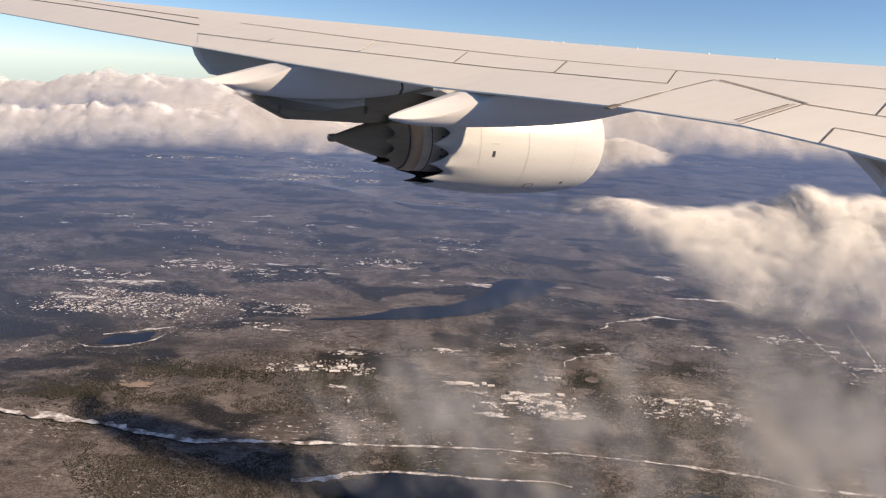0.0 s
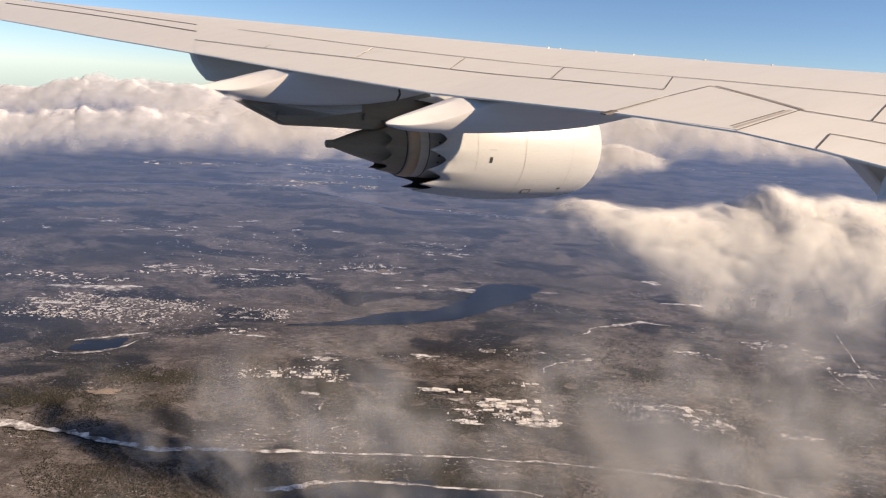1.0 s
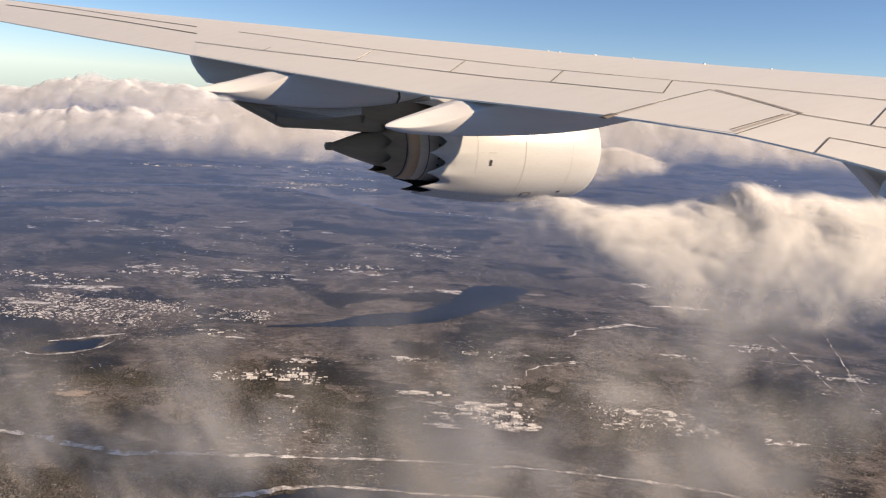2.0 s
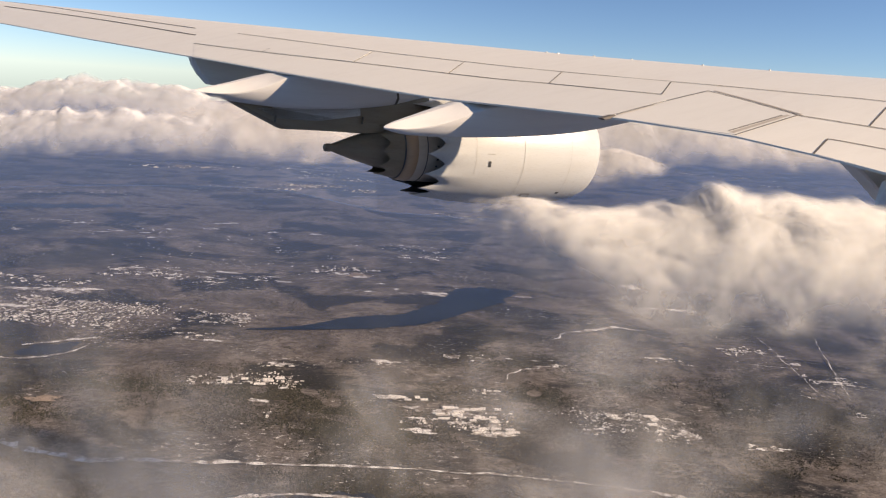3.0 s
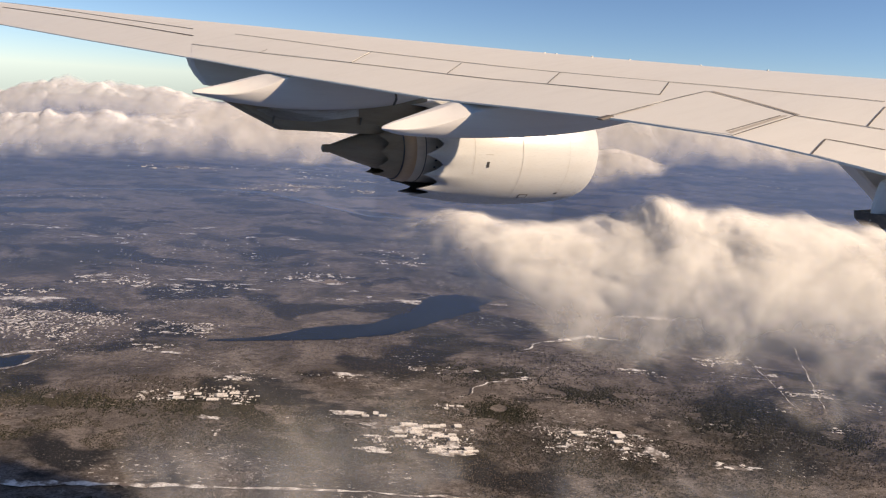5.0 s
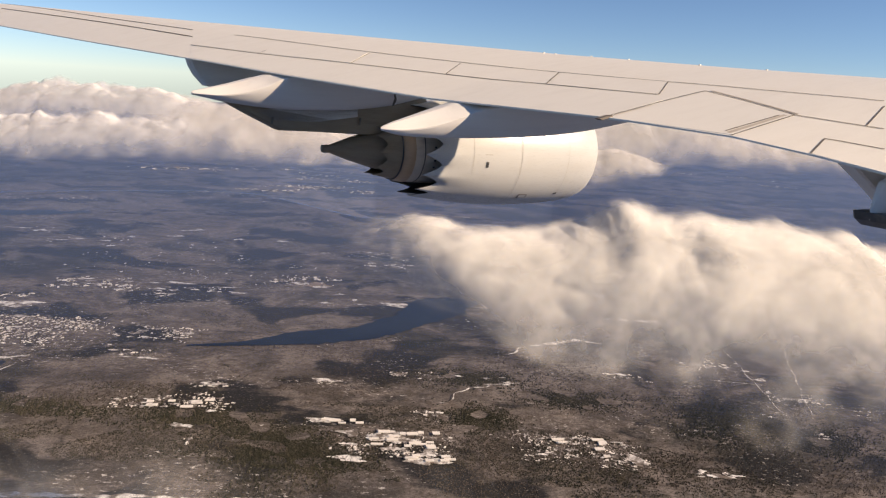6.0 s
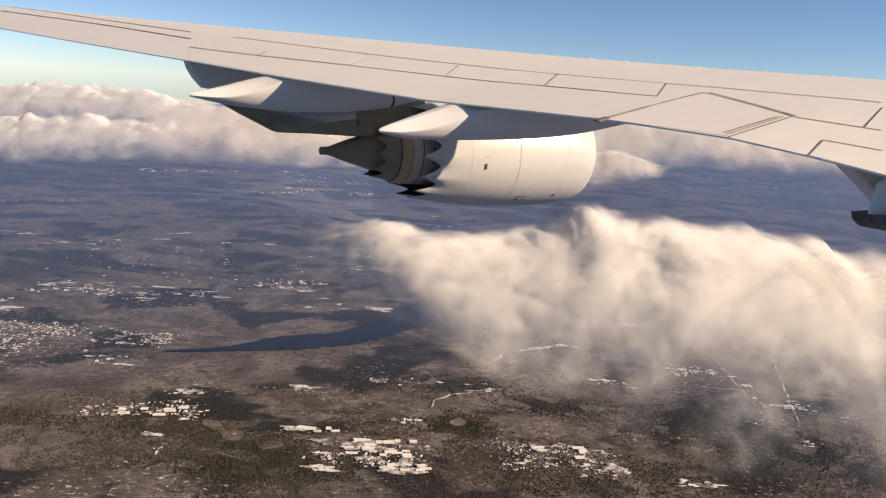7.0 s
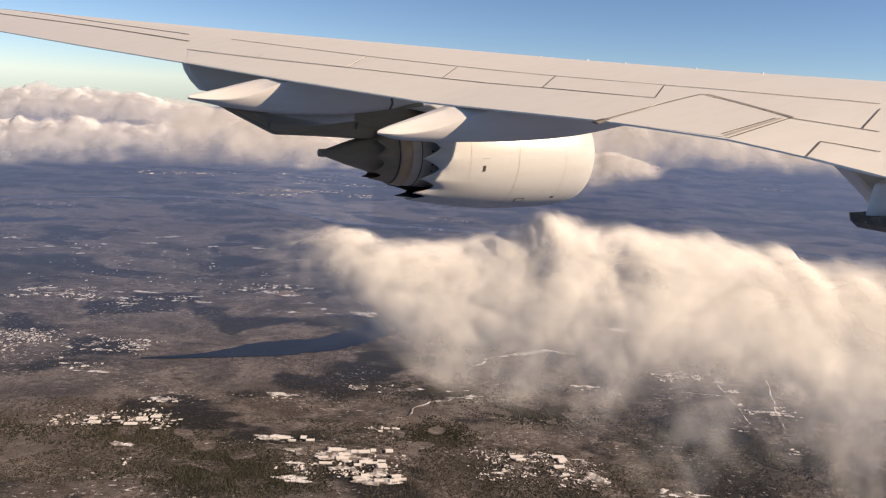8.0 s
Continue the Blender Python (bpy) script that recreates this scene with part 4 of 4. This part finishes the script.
cloud_mass("cumulus_cloud",
           [(-0.100, 1.484, -0.289), (-0.023, 1.439, -0.248), (0.055, 1.386, -0.224), (0.122, 1.342, -0.216), (0.185, 1.301, -0.218), (0.243, 1.271, -0.212), (0.307, 1.253, -0.195), (0.369, 1.240, -0.175), (0.407, 1.233, -0.157), (0.433, 1.227, -0.151), (0.459, 1.218, -0.158), (0.488, 1.210, -0.159), (0.525, 1.201, -0.150), (0.562, 1.189, -0.157), (0.601, 1.177, -0.161), (0.648, 1.166, -0.153), (0.693, 1.152, -0.157), (0.745, 1.137, -0.159), (0.775, 1.123, -0.181), (0.838, 1.108, -0.171), (0.906, 1.090, -0.165), (1.033, 1.055, -0.159)],
           [(-0.020, 1.190, -0.299), (0.074, 1.120, -0.320), (0.161, 1.056, -0.334), (0.243, 1.001, -0.359), (0.318, 0.969, -0.382), (0.381, 0.952, -0.378), (0.435, 0.939, -0.368), (0.480, 0.928, -0.359), (0.524, 0.918, -0.347), (0.585, 0.903, -0.339), (0.645, 0.886, -0.341), (0.691, 0.871, -0.348), (0.730, 0.858, -0.358), (0.784, 0.841, -0.366), (0.885, 0.814, -0.356)],
           CLOUD, 23, "bright white cumulus cloud with soft grey underside", 0.075, 0.045, 0.017, n=240, m=90, left=0.22, fade=0.42, step=0.42, layers=5, tower=0.030, linger=0.12, calm=0.45, lips=0.15)
petals("cloud_base", chain((0.475, 0.740, -0.242), (0.509, 0.725, -0.305), 8, 0.021, 0.041, 61, 0.021, 0.015) + chain((0.530, 0.743, -0.228), (0.502, 0.733, -0.270), 6, 0.021, 0.041, 62, 0.021, 0.015) + chain((0.577, 0.720, -0.236), (0.659, 0.714, -0.261), 9, 0.025, 0.045, 63, 0.020, 0.015) + chain((0.434, 0.775, -0.267), (0.397, 0.772, -0.285), 5, 0.016, 0.033, 64, 0.022, 0.016) + chain((0.607, 0.693, -0.263), (0.666, 0.688, -0.283), 6, 0.024, 0.043, 65, 0.019, 0.014),
       MIST, 4, "ragged grey mist hanging under the cloud", 420, 1.0, 0.9)
petals("drifting_mist", chain((-0.021, 0.309, -0.154), (-0.038, 0.293, -0.215), 7, 0.021, 0.041, 51, 0.017, 0.012) + chain((0.021, 0.306, -0.163), (0.034, 0.290, -0.227), 8, 0.025, 0.046, 52, 0.017, 0.012) + chain((-0.018, 0.272, -0.219), (0.039, 0.267, -0.239), 7, 0.024, 0.044, 53, 0.016, 0.012) + chain((0.160, 0.364, -0.196), (0.119, 0.350, -0.255), 7, 0.025, 0.046, 54, 0.017, 0.012) + chain((0.059, 0.334, -0.236), (0.001, 0.328, -0.260), 6, 0.020, 0.036, 55, 0.016, 0.012) + chain((0.284, 0.434, -0.256), (0.303, 0.440, -0.231), 6, 0.021, 0.041, 56, 0.017, 0.012) + chain((-0.244, 0.235, -0.120), (-0.269, 0.222, -0.169), 7, 0.010, 0.024, 57, 0.014, 0.010) + chain((-0.217, 0.240, -0.098), (-0.235, 0.228, -0.147), 6, 0.006, 0.016, 58, 0.014, 0.010) + chain((-0.282, 0.202, -0.167), (-0.233, 0.193, -0.203), 8, 0.020, 0.033, 59, 0.013, 0.010),
       MIST, 3, "pale veils of mist drifting below the aircraft", 290, 1.0, 0.9)
petals("mist_veil", chain((-0.289, 0.153, -0.118), (-0.273, 0.138, -0.177), 8, 0.013, 0.027, 71, 0.011, 0.008) + chain((-0.225, 0.178, -0.098), (-0.208, 0.157, -0.184), 9, 0.012, 0.027, 72, 0.012, 0.009) + chain((-0.338, 0.148, -0.134), (-0.324, 0.137, -0.180), 6, 0.010, 0.021, 73, 0.011, 0.008) + chain((-0.181, 0.185, -0.152), (-0.153, 0.175, -0.193), 6, 0.016, 0.031, 74, 0.013, 0.009) + chain((-0.313, 0.228, -0.166), (-0.334, 0.219, -0.205), 6, 0.009, 0.021, 75, 0.012, 0.009) + chain((-0.270, 0.225, -0.177), (-0.238, 0.218, -0.207), 7, 0.013, 0.027, 76, 0.012, 0.009),
       MIST, 9, "thin pale veil of mist close under the wing", 300, 1.0, 0.9)
petals("mist_wisps",
       chain((-0.216, 0.170, -0.103), (-0.241, 0.173, -0.166), 7, 0.008, 0.022, 31, 0.01, 0.006) + chain((-0.241, 0.173, -0.166), (-0.285, 0.195, -0.245), 9, 0.018, 0.034, 32, 0.015, 0.012)
       + chain((-0.204, 0.168, -0.148), (-0.203, 0.168, -0.225), 7, 0.018, 0.036, 33, 0.015, 0.012) + chain((-0.368, 0.346, -0.241), (-0.346, 0.329, -0.301), 5, 0.016, 0.03, 34, 0.015, 0.01)
       + chain((-0.136, 0.125, -0.108), (-0.111, 0.112, -0.158), 7, 0.014, 0.034, 35, 0.015, 0.012) + chain((-0.105, 0.119, -0.118), (-0.082, 0.092, -0.161), 8, 0.025, 0.045, 36, 0.015, 0.012)
       + chain((-0.007, 0.259, -0.139), (0.029, 0.234, -0.205), 6, 0.03, 0.05, 37, 0.02, 0.012) + chain((-0.013, 0.221, -0.180), (0.038, 0.191, -0.177), 6, 0.02, 0.04, 38, 0.02, 0.01)
       + chain((0.065, 0.367, -0.174), (0.023, 0.395, -0.262), 7, 0.010, 0.024, 39, 0.01, 0.008) + chain((0.202, 0.362, -0.159), (0.212, 0.320, -0.200), 6, 0.012, 0.03, 40, 0.02, 0.01)
       + chain((-0.098, 0.425, -0.230), (-0.112, 0.422, -0.293), 6, 0.02, 0.036, 41, 0.02, 0.01) + chain((-0.250, 0.430, -0.231), (-0.272, 0.419, -0.303), 6, 0.016, 0.034, 42, 0.02, 0.01)
       + chain((-0.311, 0.396, -0.194), (-0.305, 0.400, -0.293), 6, 0.016, 0.034, 43, 0.02, 0.01),
       MIST, 5, "thin grey wisps of drifting mist", 760, 1.1, 0.85, squash=1.3)
cloud_mass("cloud_bank",
           [(-6.459, 8.161, -0.381), (-5.867, 8.177, -0.304), (-5.532, 8.165, -0.347), (-5.132, 8.160, -0.361), (-4.872, 8.177, -0.279), (-4.579, 8.196, -0.196), (-4.317, 8.207, -0.140), (-4.017, 8.201, -0.159), (-3.616, 8.190, -0.198), (-3.349, 8.184, -0.220), (-3.014, 8.172, -0.263), (-2.610, 8.150, -0.347)],
           [(-6.026, 7.548, -0.798), (-5.283, 7.559, -0.732), (-4.788, 7.567, -0.688), (-4.107, 7.577, -0.632), (-3.427, 7.589, -0.564), (-2.434, 7.597, -0.512)],
           BANK, 6, "row of distant cumulus clouds with flat grey bases", 0.20, 0.05, 0.045, tower=0.16, layers=4, n=150, m=40, fade=0.40, right=0.12)
cloud_mass("cloud_bank",
           [(-5.797, 7.287, -0.592), (-5.080, 7.287, -0.575), (-4.601, 7.281, -0.591), (-4.190, 7.303, -0.489), (-3.949, 7.294, -0.520), (-3.534, 7.305, -0.464), (-3.055, 7.299, -0.480), (-2.340, 7.304, -0.445)],
           [(-5.356, 6.647, -1.117), (-4.693, 6.660, -1.047), (-4.253, 6.674, -0.981), (-3.645, 6.685, -0.920), (-3.037, 6.696, -0.860), (-2.152, 6.708, -0.792)],
           BANK, 7, "lower row of distant cumulus clouds over the plain", 0.18, 0.05, 0.045, tower=0.14, layers=4, n=150, m=40, fade=0.30, right=0.12)
cloud_mass("cloud_bank",
           [(-14.981, 32.718, -0.981), (-12.855, 32.703, -1.000), (-10.990, 32.673, -1.086), (-9.375, 32.592, -1.396), (-7.225, 32.492, -1.775), (-5.068, 32.368, -2.256), (-2.392, 32.286, -2.550), (-0.784, 32.229, -2.756)],
           [(-13.832, 29.923, -4.106), (-11.849, 29.943, -3.978), (-10.110, 29.949, -3.915), (-8.619, 29.953, -3.867), (-6.632, 29.962, -3.788), (-4.648, 29.981, -3.660), (-2.168, 30.006, -3.501), (-0.680, 30.021, -3.405)],
           FARBANK, 8, "far cumulus bank along the horizon", 1.3, 0.2, 0.2, tower=0.4, layers=3, n=120, m=40, left=0.15, right=0.15, fade=0.40, unit=1.0)
cloud_mass("cloud_bank",
           [(6.882, 46.103, -0.380), (10.254, 46.052, -0.527), (12.870, 46.035, -0.540), (15.510, 45.934, -0.916), (18.529, 45.810, -1.376), (21.935, 45.639, -2.029), (25.331, 45.502, -2.538), (28.734, 45.340, -3.155)],
           [(6.969, 42.669, -6.245), (10.156, 42.742, -5.866), (12.610, 42.889, -5.187), (15.028, 43.159, -3.989), (17.883, 43.147, -3.979), (21.094, 43.138, -3.946), (24.304, 43.130, -3.913), (27.538, 43.040, -4.226)],
           FARBANK, 9, "far broken cumulus clouds beyond the engine", 1.6, 0.3, 0.25, tower=0.5, layers=3, n=120, m=44, right=0.2, fade=0.30, unit=0.8)
cloud_mass("cloud_bank",
           [(7.129, 41.375, -3.008), (9.162, 41.396, -2.877), (10.874, 41.350, -3.032), (12.602, 41.251, -3.417), (13.643, 41.176, -3.715)],
           [(7.101, 39.851, -5.123), (9.085, 39.871, -4.995), (10.727, 39.925, -4.728), (12.365, 39.995, -4.396), (13.344, 40.050, -4.139)],
           FARBANK, 10, "low broken cumulus cloud before the far bank", 1.2, 0.2, 0.25, tower=0.4, layers=3, n=60, m=30, right=0.3, fade=0.40, unit=0.85)
